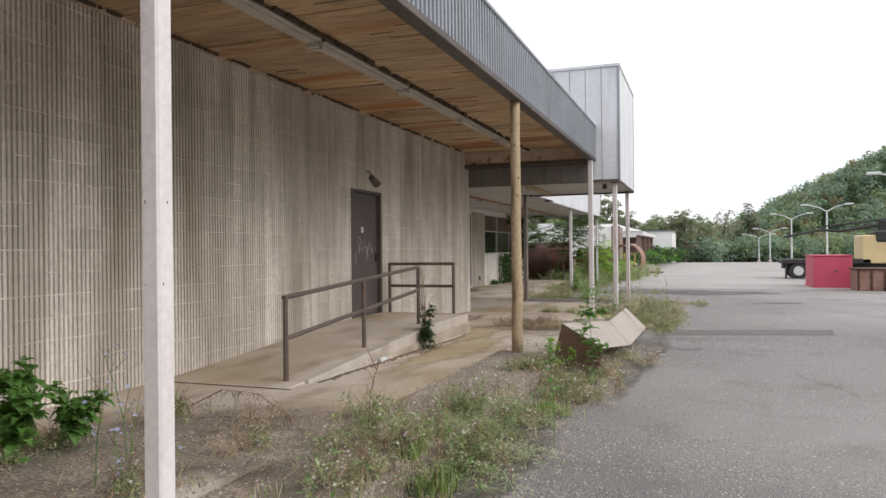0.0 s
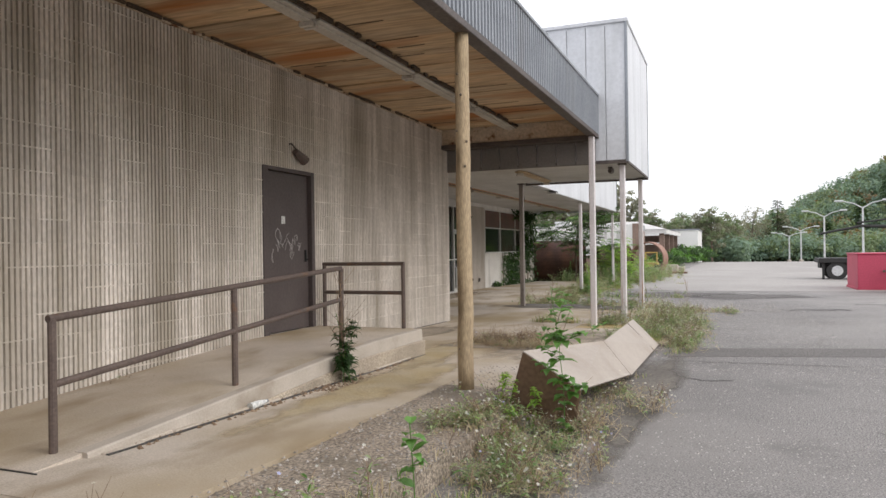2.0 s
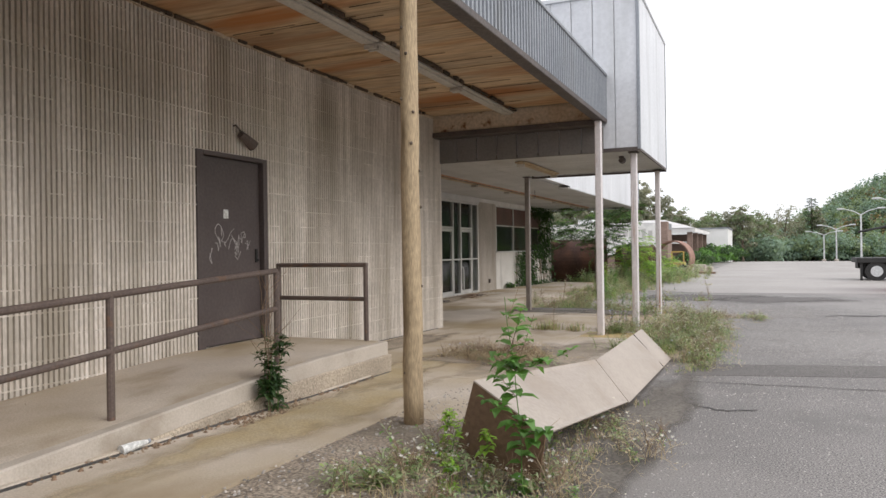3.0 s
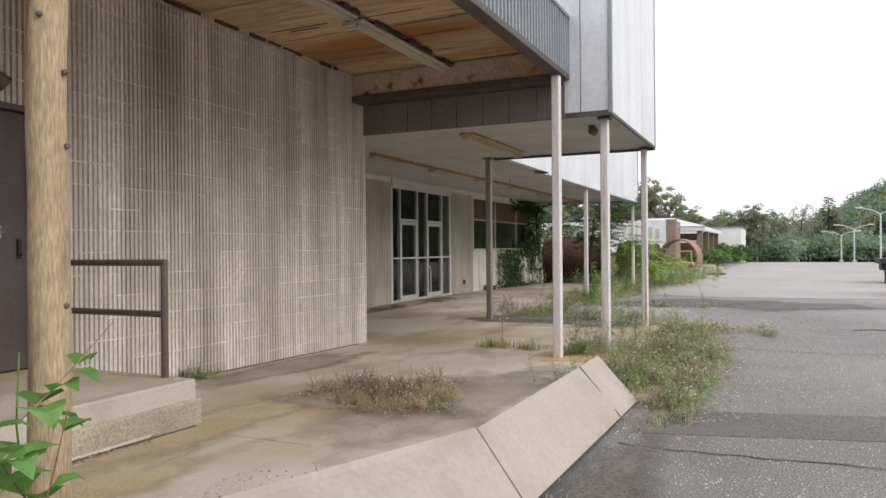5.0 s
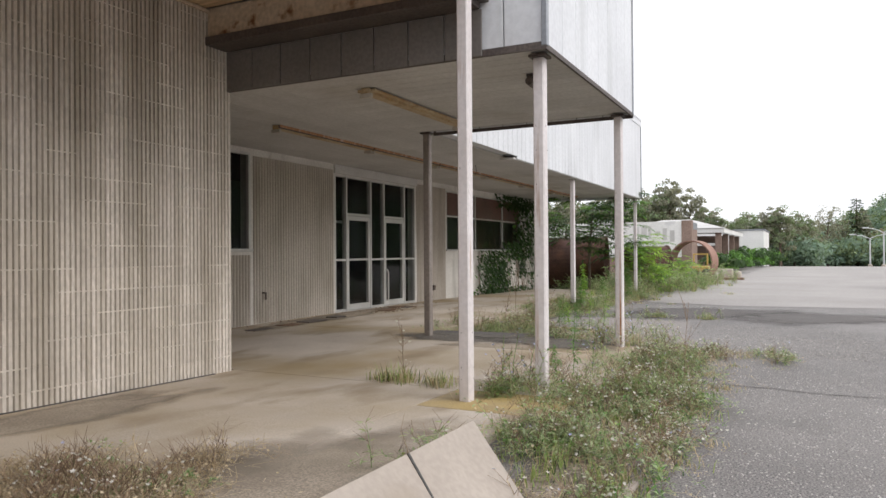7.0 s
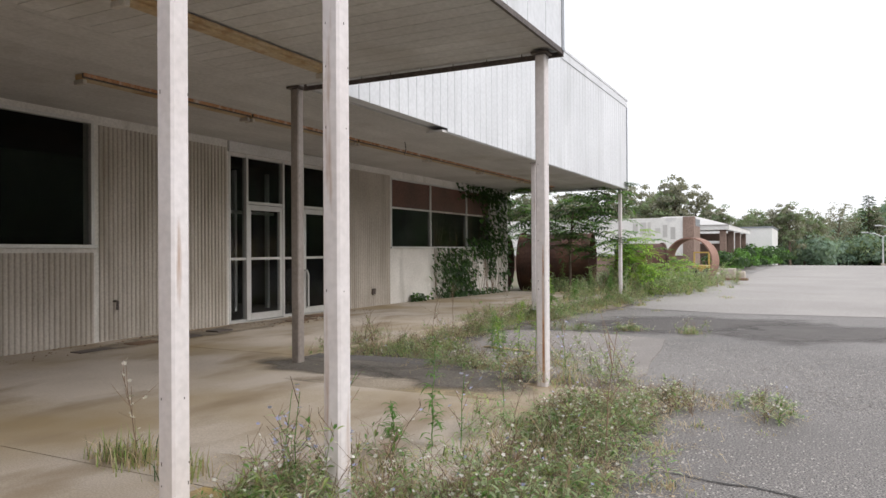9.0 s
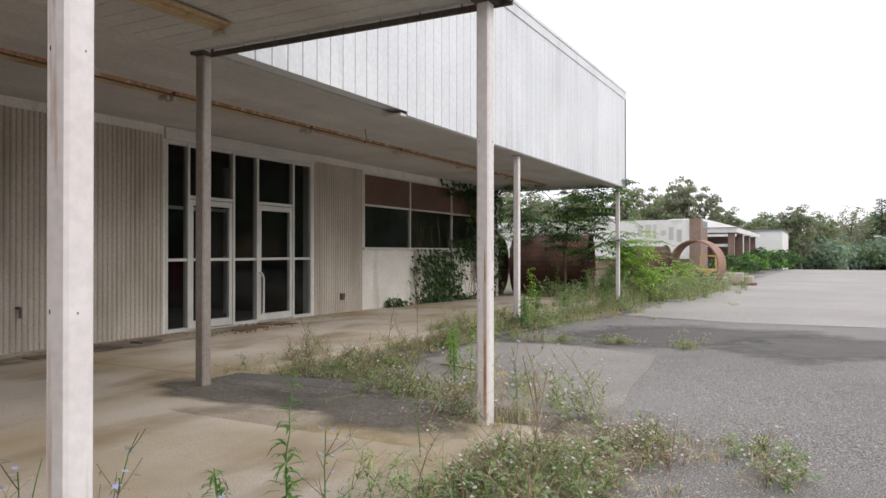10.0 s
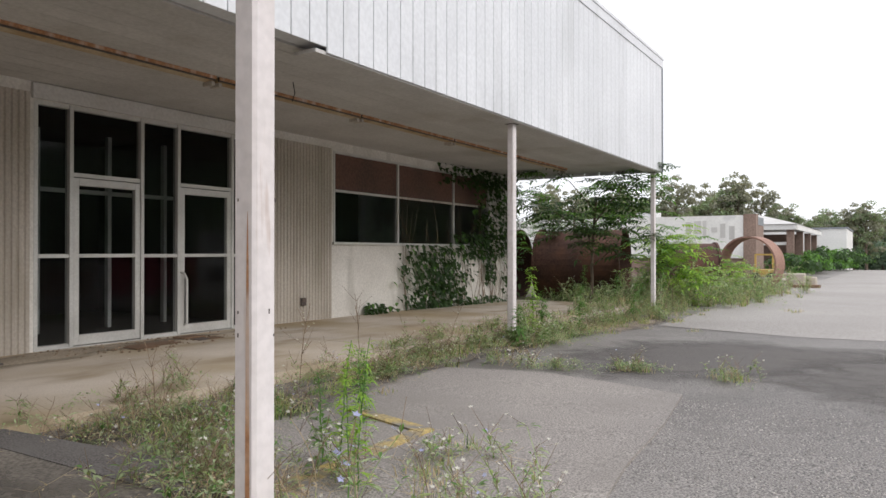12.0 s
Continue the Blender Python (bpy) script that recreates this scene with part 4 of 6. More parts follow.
# ---- glazed entrance and windows ----
def make_entrance():
    d = thing("door_2", (WX, 24.75, 0.09), "aluminium-framed glass double entrance, dark inside", "glass doors", kind="structure")
    xa, xb = WX - 0.10, WX + 0.005
    ys = (23.03, 23.48, 24.44, 25.01, 25.96, 26.5)
    z0, z1, zb = 0.095, 2.98, 1.18
    for y in ys:
        o = 0.0 if y == ys[0] else (-0.05 if y == ys[-1] else -0.025)
        part("mullion", boxes((xa, xb, y + o, y + o + 0.05, z0, z1), bevel=0.004), M_ALU, d)
    for a, b in zip(ys, ys[1:]):
        part("rail", boxes((xa + 0.01, xb - 0.01, a + 0.03, b - 0.03, z1 - 0.05, z1 - 0.001)), M_ALU, d)
    for i, (a, b) in enumerate(zip(ys, ys[1:])):
        a, b = a + 0.03, b - 0.03
        if i in (1, 3):
            part("rail", boxes((xa + 0.01, xb - 0.01, a, b, 2.13, 2.18)), M_ALU, d)
            leaf = part("door_leaf", boxes((xa + 0.02, xb - 0.012, a, a + 0.07, z0 + 0.01, 2.12), (xa + 0.02, xb - 0.012, b - 0.07, b, z0 + 0.01, 2.12), (xa + 0.02, xb - 0.012, a + 0.07, b - 0.07, 2.03, 2.12),
                                           (xa + 0.02, xb - 0.012, a + 0.07, b - 0.07, z0 + 0.01, z0 + 0.13), (xa + 0.02, xb - 0.012, a + 0.07, b - 0.07, zb - 0.02, zb + 0.025), bevel=0.003), M_ALU, d)
            yh = b - 0.10 if i == 1 else a + 0.10
            pane = part("pane", boxes((WX - 0.06, WX - 0.052, a + 0.065, b - 0.065, zb + 0.02, 2.04)), M_GLASS, d)
            pane2 = part("pane", boxes((WX - 0.06, WX - 0.052, a + 0.065, b - 0.065, z0 + 0.12, zb - 0.015)), M_GLASS, d)
            pane3 = part("pane", boxes((WX - 0.06, WX - 0.052, a, b, 2.18, z1 - 0.05)), M_GLASS, d)
            for p in (pane, pane2, pane3):
                p.visible_shadow = False
        else:
            part("rail", boxes((xa + 0.01, xb - 0.01, a, b, zb - 0.022, zb + 0.022)), M_ALU, d)
            part("rail", boxes((xa + 0.01, xb - 0.01, a, b, z0, z0 + 0.04)), M_ALU, d)
            for q in ((z0 + 0.04, zb - 0.02), (zb + 0.02, z1 - 0.05)):
                p = part("pane", boxes((WX - 0.06, WX - 0.052, a, b, *q)), M_GLASS, d)
                p.visible_shadow = False
    part("pull_handle", tube(bmesh.new(), [(WX, 25.10, 0.22), (WX + 0.05, 25.10, 0.25), (WX + 0.05, 25.10, 0.85), (WX + 0.05, 25.06, 0.93), (WX, 25.04, 0.95)], 0.018, sides=8), M_ALU, d, "bent aluminium pull handle")
    part("threshold", boxes((xa, xb + 0.03, ys[0], ys[-1], 0.085, 0.0945)), M_ALU, d)
    # second, inner set of doors faintly seen
    v = thing("door_3", (WX - 1.9, 24.5, 0.07), "inner aluminium vestibule frame in the dark", "inner doors", kind="structure")
    for y in (23.2, 24.1, 25.2, 26.2):
        part("mullion", boxes((WX - 2.0, WX - 1.92, y, y + 0.06, 0.07, 3.0)), M_ALU, v)
    part("rail", boxes((WX - 2.0, WX - 1.92, 23.0, 26.4, 2.1, 2.16)), M_ALU, v)


make_entrance()


def make_window(name, y0, y1, z0, z1, mulls, bar, upper, label):
    w = thing(name, (WX, (y0 + y1) / 2, z0), label, "window", kind="structure")
    f = [(WX - 0.09, WX + 0.012, y0, y0 + 0.045, z0, z1), (WX - 0.09, WX + 0.012, y1 - 0.045, y1, z0, z1), (WX - 0.09, WX + 0.012, y0 + 0.045, y1 - 0.045, z1 - 0.045, z1)]
    part("window_frame", boxes(*f, bevel=0.003), M_ALU, w)
    part("window_sill", boxes((WX - 0.10, WX + 0.05, y0 - 0.03, y1 + 0.03, z0 - 0.03, z0 + 0.02), bevel=0.004), M_ALU, w)
    for y in mulls:
        part("mullion", boxes((WX - 0.08, WX + 0.005, y - 0.025, y + 0.025, z0 + 0.02, z1 - 0.045)), M_ALU, w)
    edges = [y0 + 0.045, *mulls, y1 - 0.045]
    for i, (a, b) in enumerate(zip(edges, edges[1:])):
        if bar:
            part("rail", boxes((WX - 0.075, WX, a + 0.025, b - 0.025, bar - 0.02, bar + 0.02)), M_TUBEGREY if i else M_ALU, w)
            part("board", boxes((WX - 0.055, WX - 0.03, a + 0.025, b - 0.025, bar + 0.02, z1 - 0.045)), M_REDBOARD, w, "faded red-brown panel in the upper half")
            p = part("pane", boxes((WX - 0.055, WX - 0.047, a + 0.02, b - 0.02, z0 + 0.02, bar - 0.02)), M_GLASS, w)
        else:
            p = part("pane", boxes((WX - 0.055, WX - 0.047, a, b, z0 + 0.02, z1 - 0.045)), M_GLASS, w)
        p.visible_shadow = False


make_window("window_1", 17.6, 20.49, 1.39, 3.10, (), None, None, "large dark shop window with a thin pale frame")
make_window("window_2", 28.23, 34.0, 1.39, 3.02, (30.2, 32.35), 2.32, True, "wide window, red-brown upper panels, vines over it")

outlet = thing("wall_outlet", (WX, 27.43, 0.4), "small dark outdoor outlet box on the wall", "outlet")
part("body", boxes((WX + 0.018, WX + 0.06, 27.38, 27.49, 0.34, 0.47), bevel=0.006), M_DARKTRIM, outlet)
part("lid", boxes((WX + 0.06, WX + 0.072, 27.385, 27.485, 0.40, 0.465), bevel=0.004), M_RAIL, outlet)
outlet2 = thing("wall_tap", (WX, 20.75, 0.55), "small broken dark pipe fitting on the wall", "pipe fitting")
part("pipe", tube(bmesh.new(), [(WX, 20.8, 0.62), (WX + 0.08, 20.8, 0.62), (WX + 0.08, 20.8, 0.5)], 0.02), M_DARKTRIM, outlet2)


# ---- fallen sheet by the kerb ----
def make_fallen_panel():
    p = thing("fallen_panel", (4.1, 11.5, 0.1), "fallen tan sheet-metal panel lying over the kerb edge", "fallen panel")

    def sheet(name, quad, mat, label=""):
        bm = bmesh.new()
        vs = [Vector(q) for q in quad]
        nrm = (vs[1] - vs[0]).cross(vs[3] - vs[0]).normalized() * 0.012
        a = [bm.verts.new(v) for v in vs]
        b = [bm.verts.new(v - nrm) for v in vs]
        bm.faces.new(a)
        bm.faces.new(b[::-1])
        for i in range(4):
            bm.faces.new((a[i], b[i], b[(i + 1) % 4], a[(i + 1) % 4]))
        bmesh.ops.recalc_face_normals(bm, faces=bm.faces)
        part(name, bm, mat, p, label)
    sheet("sheet", [(3.77, 8.85, 0.62), (4.28, 8.75, 0.34), (4.375, 11.12, 0.075), (4.065, 11.2, 0.43)], M_PANEL)
    sheet("sheet", [(4.07, 11.215, 0.425), (4.385, 11.135, 0.065), (4.41, 14.2, 0.02), (4.01, 14.4, 0.376)], M_PANEL)
    sheet("seam", [(4.03, 13.62, 0.393), (4.405, 13.44, 0.040), (4.406, 13.455, 0.040), (4.03, 13.635, 0.393)], M_CRACK, "dark open seam")
    sheet("end_board", [(3.77, 8.86, 0.61), (4.28, 8.76, 0.33), (4.22, 8.80, 0.02), (3.63, 8.87, 0.12)], M_PANELBROWN, "brown board at the near end")
    return p


make_fallen_panel()


# ---- plants ----
class Leafy:
    """Collects stems, blades, leaves and petals, each with a material, into one mesh."""

    def __init__(self, seed, mats):
        self.v, self.f, self.m, self.mats, self.r = [], [], [], mats, random.Random(seed)

    def face(self, pts, mi):
        k = len(self.v)
        self.v.extend(pts)
        self.f.append(tuple(range(k, k + len(pts))))
        self.m.append(mi)

    def blade(self, p, az, lean, length, width, mi):
        d, s = Vector((math.cos(az), math.sin(az), 0)), Vector((-math.sin(az), math.cos(az), 0)) * width * 0.5
        p = Vector(p)
        a = p + d * length * lean * 0.35 + Vector((0, 0, length * 0.55))
        b = p + d * length * lean + Vector((0, 0, length * (1 - 0.35 * lean)))
        k = len(self.v)
        self.v.extend((p - s, p + s, a + s * 0.8, a - s * 0.8, b))
        self.f.extend(((k, k + 1, k + 2, k + 3), (k + 3, k + 2, k + 4)))
        self.m.extend((mi, mi))

    def leaf(self, p, d, length, width, mi, droop=0.25):
        p, d = Vector(p), Vector(d).normalized()
        s = d.cross(Vector((0, 0, 1)))
        s = (s.normalized() if s.length > 0.05 else Vector((1, 0, 0))) * width * 0.5
        n = s.cross(d).normalized()
        m1, m2, t = p + d * length * 0.35 - n * length * 0.02, p + d * length * 0.7 - Vector((0, 0, droop * length * 0.3)), p + d * length - Vector((0, 0, droop * length))
        k = len(self.v)
        up = n * width * 0.12
        self.v.extend((p, m1 + s + up, m2 + s * 0.75 + up, t, m2 - s * 0.75 + up, m1 - s + up, m1, m2))
        self.f.extend(((k, k + 6, k + 1), (k + 1, k + 6, k + 7, k + 2), (k + 2, k + 7, k + 3), (k, k + 5, k + 6), (k + 5, k + 4, k + 7, k + 6), (k + 4, k + 3, k + 7)))
        self.m.extend([mi] * 6)

    def stem(self, pts, r0, r1, mi, sides=4):
        rings = []
        for i, p in enumerate(pts):
            r = r0 + (r1 - r0) * i / max(1, len(pts) - 1)
            k = len(self.v)
            self.v.extend(Vector(p) + Vector((r * math.cos(a), r * math.sin(a), 0)) for a in (2 * math.pi * j / sides for j in range(sides)))
            rings.append(k)
        for a, b in zip(rings, rings[1:]):
            for j in range(sides):
                self.f.append((a + j, a + (j + 1) % sides, b + (j + 1) % sides, b + j))
                self.m.append(mi)

    def flower(self, p, r, mi):
        p = Vector(p)
        n = Vector((self.r.gauss(0, 0.5), self.r.gauss(0, 0.5), 1)).normalized()
        u = n.cross(Vector((1, 0, 0.2))).normalized()
        w = n.cross(u)
        self.face([p + r * (1.0 if k % 2 else 0.55) * (math.cos(k * math.pi / 5) * u + math.sin(k * math.pi / 5) * w) + n * (0.15 * r if k % 2 else 0) for k in range(10)], mi)

    def path(self, p, h, lean=0.15, n=5):
        az = self.r.uniform(0, 6.28)
        p = Vector(p)
        q = [p.copy()]
        for i in range(1, n + 1):
            s = i / n
            q.append(p + Vector((math.cos(az) * lean * h * s * s + self.r.gauss(0, 0.015) * h * 0.3, math.sin(az) * lean * h * s * s + self.r.gauss(0, 0.015) * h * 0.3, h * s)))
        return q

    def frond(self, p, d, length, pairs, lw, mi, droop=0.35):
        p, d = Vector(p), Vector(d).normalized()
        prev = p
        for i in range(1, pairs + 1):
            s = i / pairs
            q = p + d * length * s - Vector((0, 0, droop * length * s * s))
            self.stem([prev, q], 0.006, 0.005, 0, 3)
            side = d.cross(Vector((0, 0, 1))).normalized()
            ll = lw * (1 - 0.45 * abs(2 * s - 0.9))
            for sg in (-1, 1):
                self.leaf(q, side * sg + d * 0.45 + Vector((0, 0, self.r.uniform(-0.3, 0.15))), ll, ll * 0.3, mi, 0.3)
            prev = q
        self.leaf(prev, d - Vector((0, 0, droop)), lw * 0.8, lw * 0.25, mi)

    def emit(self, name, parent=None, label="", offset=(0, 0, 0)):
        o = Vector(offset)
        me = bpy.data.meshes.new(name)
        me.from_pydata([tuple(Vector(p) - o) for p in self.v], [], self.f)
        for m in self.mats:
            me.materials.append(m)
        me.polygons.foreach_set("material_index", self.m)
        me.update()
        ob = new(name, me)
        if parent is not None:
            ob.parent = parent
        if label:
            ob["label"] = label
        return ob


def top_z(x, y):
    on = (y < 16.84 and x < 3.72) or (16.84 <= y < 20.75 and x < 3.9) or (20.75 <= y < 35.6 and x < 0.33)
    return slab_z(x, y) if on and x > -3 else ground_z(x, y)


def weed_strip(name, label, seed, spots, n_blade, n_weed, h, dry=0.3, flowers=0.5, category="weeds", creep=1.6, litter=3.0, wide=1.0):
    """Tangled grass and thin flowering weeds, denser near the given spots (x, y, spread x, spread y)."""
    k = Leafy(seed, [M_TWIG, M_GRASS, M_DRY, M_LEAF, M_PETALW, M_PETALB, M_LEAFDARK, M_SAGE])
    r = k.r

    def spot():
        x, y, sx, sy = r.choice(spots)
        return x + r.gauss(0, sx), y + r.gauss(0, sy)
    # plants stand in patches of their own height and dryness, with bare soil between
    patches = [(*spot(), r.uniform(0.5, 1.25), min(1, max(0, dry + r.uniform(-0.45, 0.45)))) for i in range(max(6, n_weed // 9))]

    def plant():
        x, y, sc, dr = r.choice(patches)
        return x + r.gauss(0, 0.10), y + r.gauss(0, 0.14), sc, dr
    tufts = [(*spot(), r.uniform(0.4, 1.0)) for i in range(max(1, n_blade // 28))]
    for i in range(n_blade):
        tx, ty, th = tufts[i % len(tufts)]
        x, y = tx + r.gauss(0, 0.06), ty + r.gauss(0, 0.06)
        mi = 2 if r.random() < dry else (6 if r.random() < 0.25 else 1)
        k.blade((x, y, top_z(x, y) - 0.01), r.uniform(0, 6.28), r.uniform(0.1, 1.0) + (0.7 if dry > 0.9 else 0), th * h * r.uniform(0.35, 0.8), r.uniform(0.004, 0.009) * wide, mi)
    for i in range(n_weed):
        x, y, sc, dr = plant()
        hh = h * sc * r.uniform(0.6, 1.4)
        pts = k.path((x, y, top_z(x, y) - 0.01), hh, 0.45)
        dead = dry > 0.9 or r.random() < dr * 0.7
        k.stem(pts, 0.0035 * wide, 0.002 * wide, r.choice((0, 2)) if dead else 7, 3)
        for p in pts[1:]:
            for j in range(r.randint(2, 5)):
                d = Vector((r.gauss(0, 1), r.gauss(0, 1), r.uniform(-0.1, 0.8)))
                if not dead:
                    k.leaf(p + d * 0.01, d, r.uniform(0.03, 0.08) * wide, r.uniform(0.010, 0.024) * wide, r.choice((3, 7, 7, 1)))
                q = p + d.normalized() * r.uniform(0.04, 0.14) + Vector((0, 0, 0.04))
                if j < 2:
                    k.stem([p, q], 0.0018, 0.001, 0, 3)
                    if r.random() < flowers:
                        k.flower(q, r.uniform(0.008, 0.016), 4 if r.random() < 0.93 else 5)
    # low arching and lying stems, tangled, with small leaves and pale seed heads
    for i in range(int(n_weed * creep)):
        x, y, sc, dr = plant()
        az, l, rise = r.uniform(0, 6.28), h * r.uniform(0.9, 2.2), h * sc * r.uniform(0.15, 0.7)
        dead = r.random() < dr
        pts = []
        for j in range(6):
            u = j / 5
            az += r.gauss(0, 0.25)
            px, py = x + math.cos(az) * l * u, y + math.sin(az) * l * u
            pts.append(Vector((px, py, top_z(x, y) + 0.01 + rise * math.sin(math.pi * min(1, u * 0.85 + 0.05)))))
        k.stem(pts, 0.0028, 0.0014, 2 if dead else r.choice((0, 7, 7)), 3)
        for p in pts[1:]:
            for j in range(3 if dead else 6):
                d = Vector((r.gauss(0, 1), r.gauss(0, 1), r.uniform(-0.2, 0.8)))
                if dead:
                    q = p + d.normalized() * r.uniform(0.03, 0.09)
                    k.stem([p, q], 0.0014, 0.0008, 2, 3)
                    if r.random() < 0.4:
                        k.flower(q, r.uniform(0.006, 0.012), 4 if r.random() < flowers else 2)
                else:
                    k.leaf(p + d * 0.012, d, r.uniform(0.02, 0.055), r.uniform(0.006, 0.016), 7 if r.random() < 0.7 else 3)
    # straw and dead leaves lying flat
    for i in range(int(n_weed * litter)):
        x, y = spot()
        a = r.uniform(0, 6.28)
        p = Vector((x, y, top_z(x, y) + r.uniform(0.006, 0.03)))
        if r.random() < 0.5:
            k.leaf(p, (math.cos(a), math.sin(a), r.uniform(-0.05, 0.3)), r.uniform(0.015, 0.04), r.uniform(0.008, 0.018), 2 if r.random() < 0.6 else 0, 0.1)
        else:
            l = r.uniform(0.05, 0.22)
            k.stem([p, p + Vector((math.cos(a) * l, math.sin(a) * l, r.uniform(-0.01, 0.05)))], 0.0018, 0.001, 2, 3)
    return tagged(k.emit(name), label, category, kind="stuff")


weed_strip("dry_weeds", "dry grass and grey-green weeds along the kerb", 1, [(3.8, 3.6, 0.25, 0.7), (3.85, 5.2, 0.25, 0.8), (3.95, 6.8, 0.2, 0.7), (3.9, 8.0, 0.18, 0.5), (4.25, 9.6, 0.2, 0.8)], 2600, 330, 0.17, 0.75, 0.25)
weed_strip("dry_weeds_bed", "sparse dry weeds on the gritty bed", 21, [(2.6, 3.4, 0.4, 0.7), (1.9, 4.2, 0.5, 0.5), (3.1, 4.8, 0.35, 0.8), (1.2, 3.6, 0.3, 0.4), (2.3, 2.9, 0.3, 0.3)], 300, 100, 0.14, 0.85, 0.15)
weed_strip("dead_grass_mound", "pale dead matted weeds on the concrete", 2, [(2.35, 13.1, 0.25, 0.22), (2.7, 13.3, 0.22, 0.25), (2.5, 13.25, 0.3, 0.3)], 900, 200, 0.11, 0.97, 0.1, "dead grass", 4.0, 6.0)
weed_strip("flowering_weeds", "tangled green weeds with small white flowers", 3, [(4.25, 15.3, 0.28, 0.6), (4.35, 16.6, 0.33, 0.6), (4.25, 16.9, 0.28, 0.5), (4.25, 17.8, 0.25, 0.5), (4.15, 18.9, 0.18, 0.5), (4.7, 14.2, 0.1, 0.4)], 4400, 460, 0.2, 0.36, 0.22)
weed_strip("weed_edge", "sparse dry weeds spreading over the asphalt", 4, [(4.75, 17.3, 0.25, 0.8), (4.8, 19.4, 0.3, 0.7), (4.7, 15.4, 0.2, 0.6), (4.6, 20.8, 0.35, 0.3)], 1300, 150, 0.11, 0.75, 0.4)
weed_strip("walkway_weeds", "green and rusty weeds along the walkway edge", 5, [(0.75, 21.6, 0.25, 0.4), (0.9, 22.8, 0.3, 0.5), (0.7, 24.2, 0.25, 0.6), (0.6, 25.8, 0.22, 0.6), (1.5, 21.5, 0.4, 0.3), (2.4, 21.0, 0.4, 0.15)], 2400, 330, 0.2, 0.45, 0.15)
weed_strip("walkway_weeds_far", "tangled weeds along the walkway edge", 6, [(0.6, 27.5, 0.25, 0.8), (0.6, 29.5, 0.25, 0.8), (0.7, 31.5, 0.3, 0.8), (0.8, 33.5, 0.4, 0.8), (0.6, 35.5, 0.5, 0.6)], 4200, 420, 0.28, 0.4, 0.3, wide=1.5)
weed_strip("rough_growth", "tall dense weeds around the rusted pipes", 7, [(-1.5, 36.8, 1.0, 0.6), (0.2, 38.0, 0.8, 1.2), (0.6, 41.0, 0.7, 1.5), (1.0, 44.0, 0.7, 1.5), (-0.4, 40.5, 1.0, 1.0), (1.3, 47, 0.6, 1.5)], 5200, 800, 0.66, 0.35, 0.2, wide=2.4)
weed_strip("crack_tufts", "small tufts growing in asphalt cracks", 8, [(3.9, 26.3, 0.18, 0.06), (2.9, 26.3, 0.12, 0.06), (3.6, 37.5, 0.3, 0.1), (2.0, 26.0, 0.3, 0.1), (1.8, 31.8, 0.5, 0.1)], 420, 40, 0.2, 0.5, 0.4)
weed_strip("post_tufts", "dry tufts at the feet of the posts", 9, [(1.95, 16.95, 0.12, 0.05), (2.55, 16.9, 0.08, 0.05), (3.45, 20.35, 0.12, 0.1), (3.6, 17.2, 0.15, 0.15), (3.2, 17.1, 0.15, 0.1)], 700, 60, 0.34, 0.5, 0.3)
weed_strip("aster_weeds", "sprawling wiry weeds with small white blossoms", 32, [(3.7, 21.4, 0.2, 0.2), (3.2, 21.7, 0.25, 0.2), (3.0, 22.4, 0.2, 0.3)], 160, 34, 0.30, 0.5, 0.8, creep=1.0)
weed_strip("green_tufts", "bright green grass tufts among dry weeds", 31, [(3.77, 5.42, 0.09, 0.12), (3.79, 4.1, 0.08, 0.1), (4.0, 6.5, 0.08, 0.1), (3.85, 4.7, 0.06, 0.1), (4.3, 15.0, 0.15, 0.3), (4.1, 18.6, 0.2, 0.6), (1.2, 22.4, 0.2, 0.4)], 3200, 60, 0.30, 0.05, 0.1)
weed_strip("wall_weeds", "small weeds at the foot of the ribbed wall", 10, [(0.08, 9.2, 0.04, 0.25), (0.08, 8.6, 0.03, 0.2), (0.05, 13.0, 0.03, 0.5)], 300, 40, 0.12, 0.4, 0.1)


def grit(name, label, seed, n, area, smin, smax, mat):
    r = random.Random(seed)
    v, f = [], []
    for i in range(n):
        x0, x1, y0, y1 = r.choice(area)
        x, y = r.uniform(x0, x1), r.uniform(y0, y1)
        s, z = r.uniform(smin, smax), top_z(x, y)
        a = r.uniform(0, 6.28)
        k = len(v)
        for dx, dy, dz in ((1, 0, 0), (0, 0.8, 0), (-0.9, 0.1, 0), (0, -1, 0), (0.1, 0.1, 0.75), (0, 0, -0.3)):
            v.append((x + s * (dx * math.cos(a) - dy * math.sin(a)), y + s * (dx * math.sin(a) + dy * math.cos(a)), z + s * dz))
        for t in ((0, 1, 4), (1, 2, 4), (2, 3, 4), (3, 0, 4), (1, 0, 5), (2, 1, 5), (3, 2, 5), (0, 3, 5)):
            f.append(tuple(k + q for q in t))
    me = bpy.data.meshes.new(name)
    me.from_pydata(v, [], f)
    me.materials.append(mat)
    tagged(new(name, me), label, "gravel", kind="stuff")


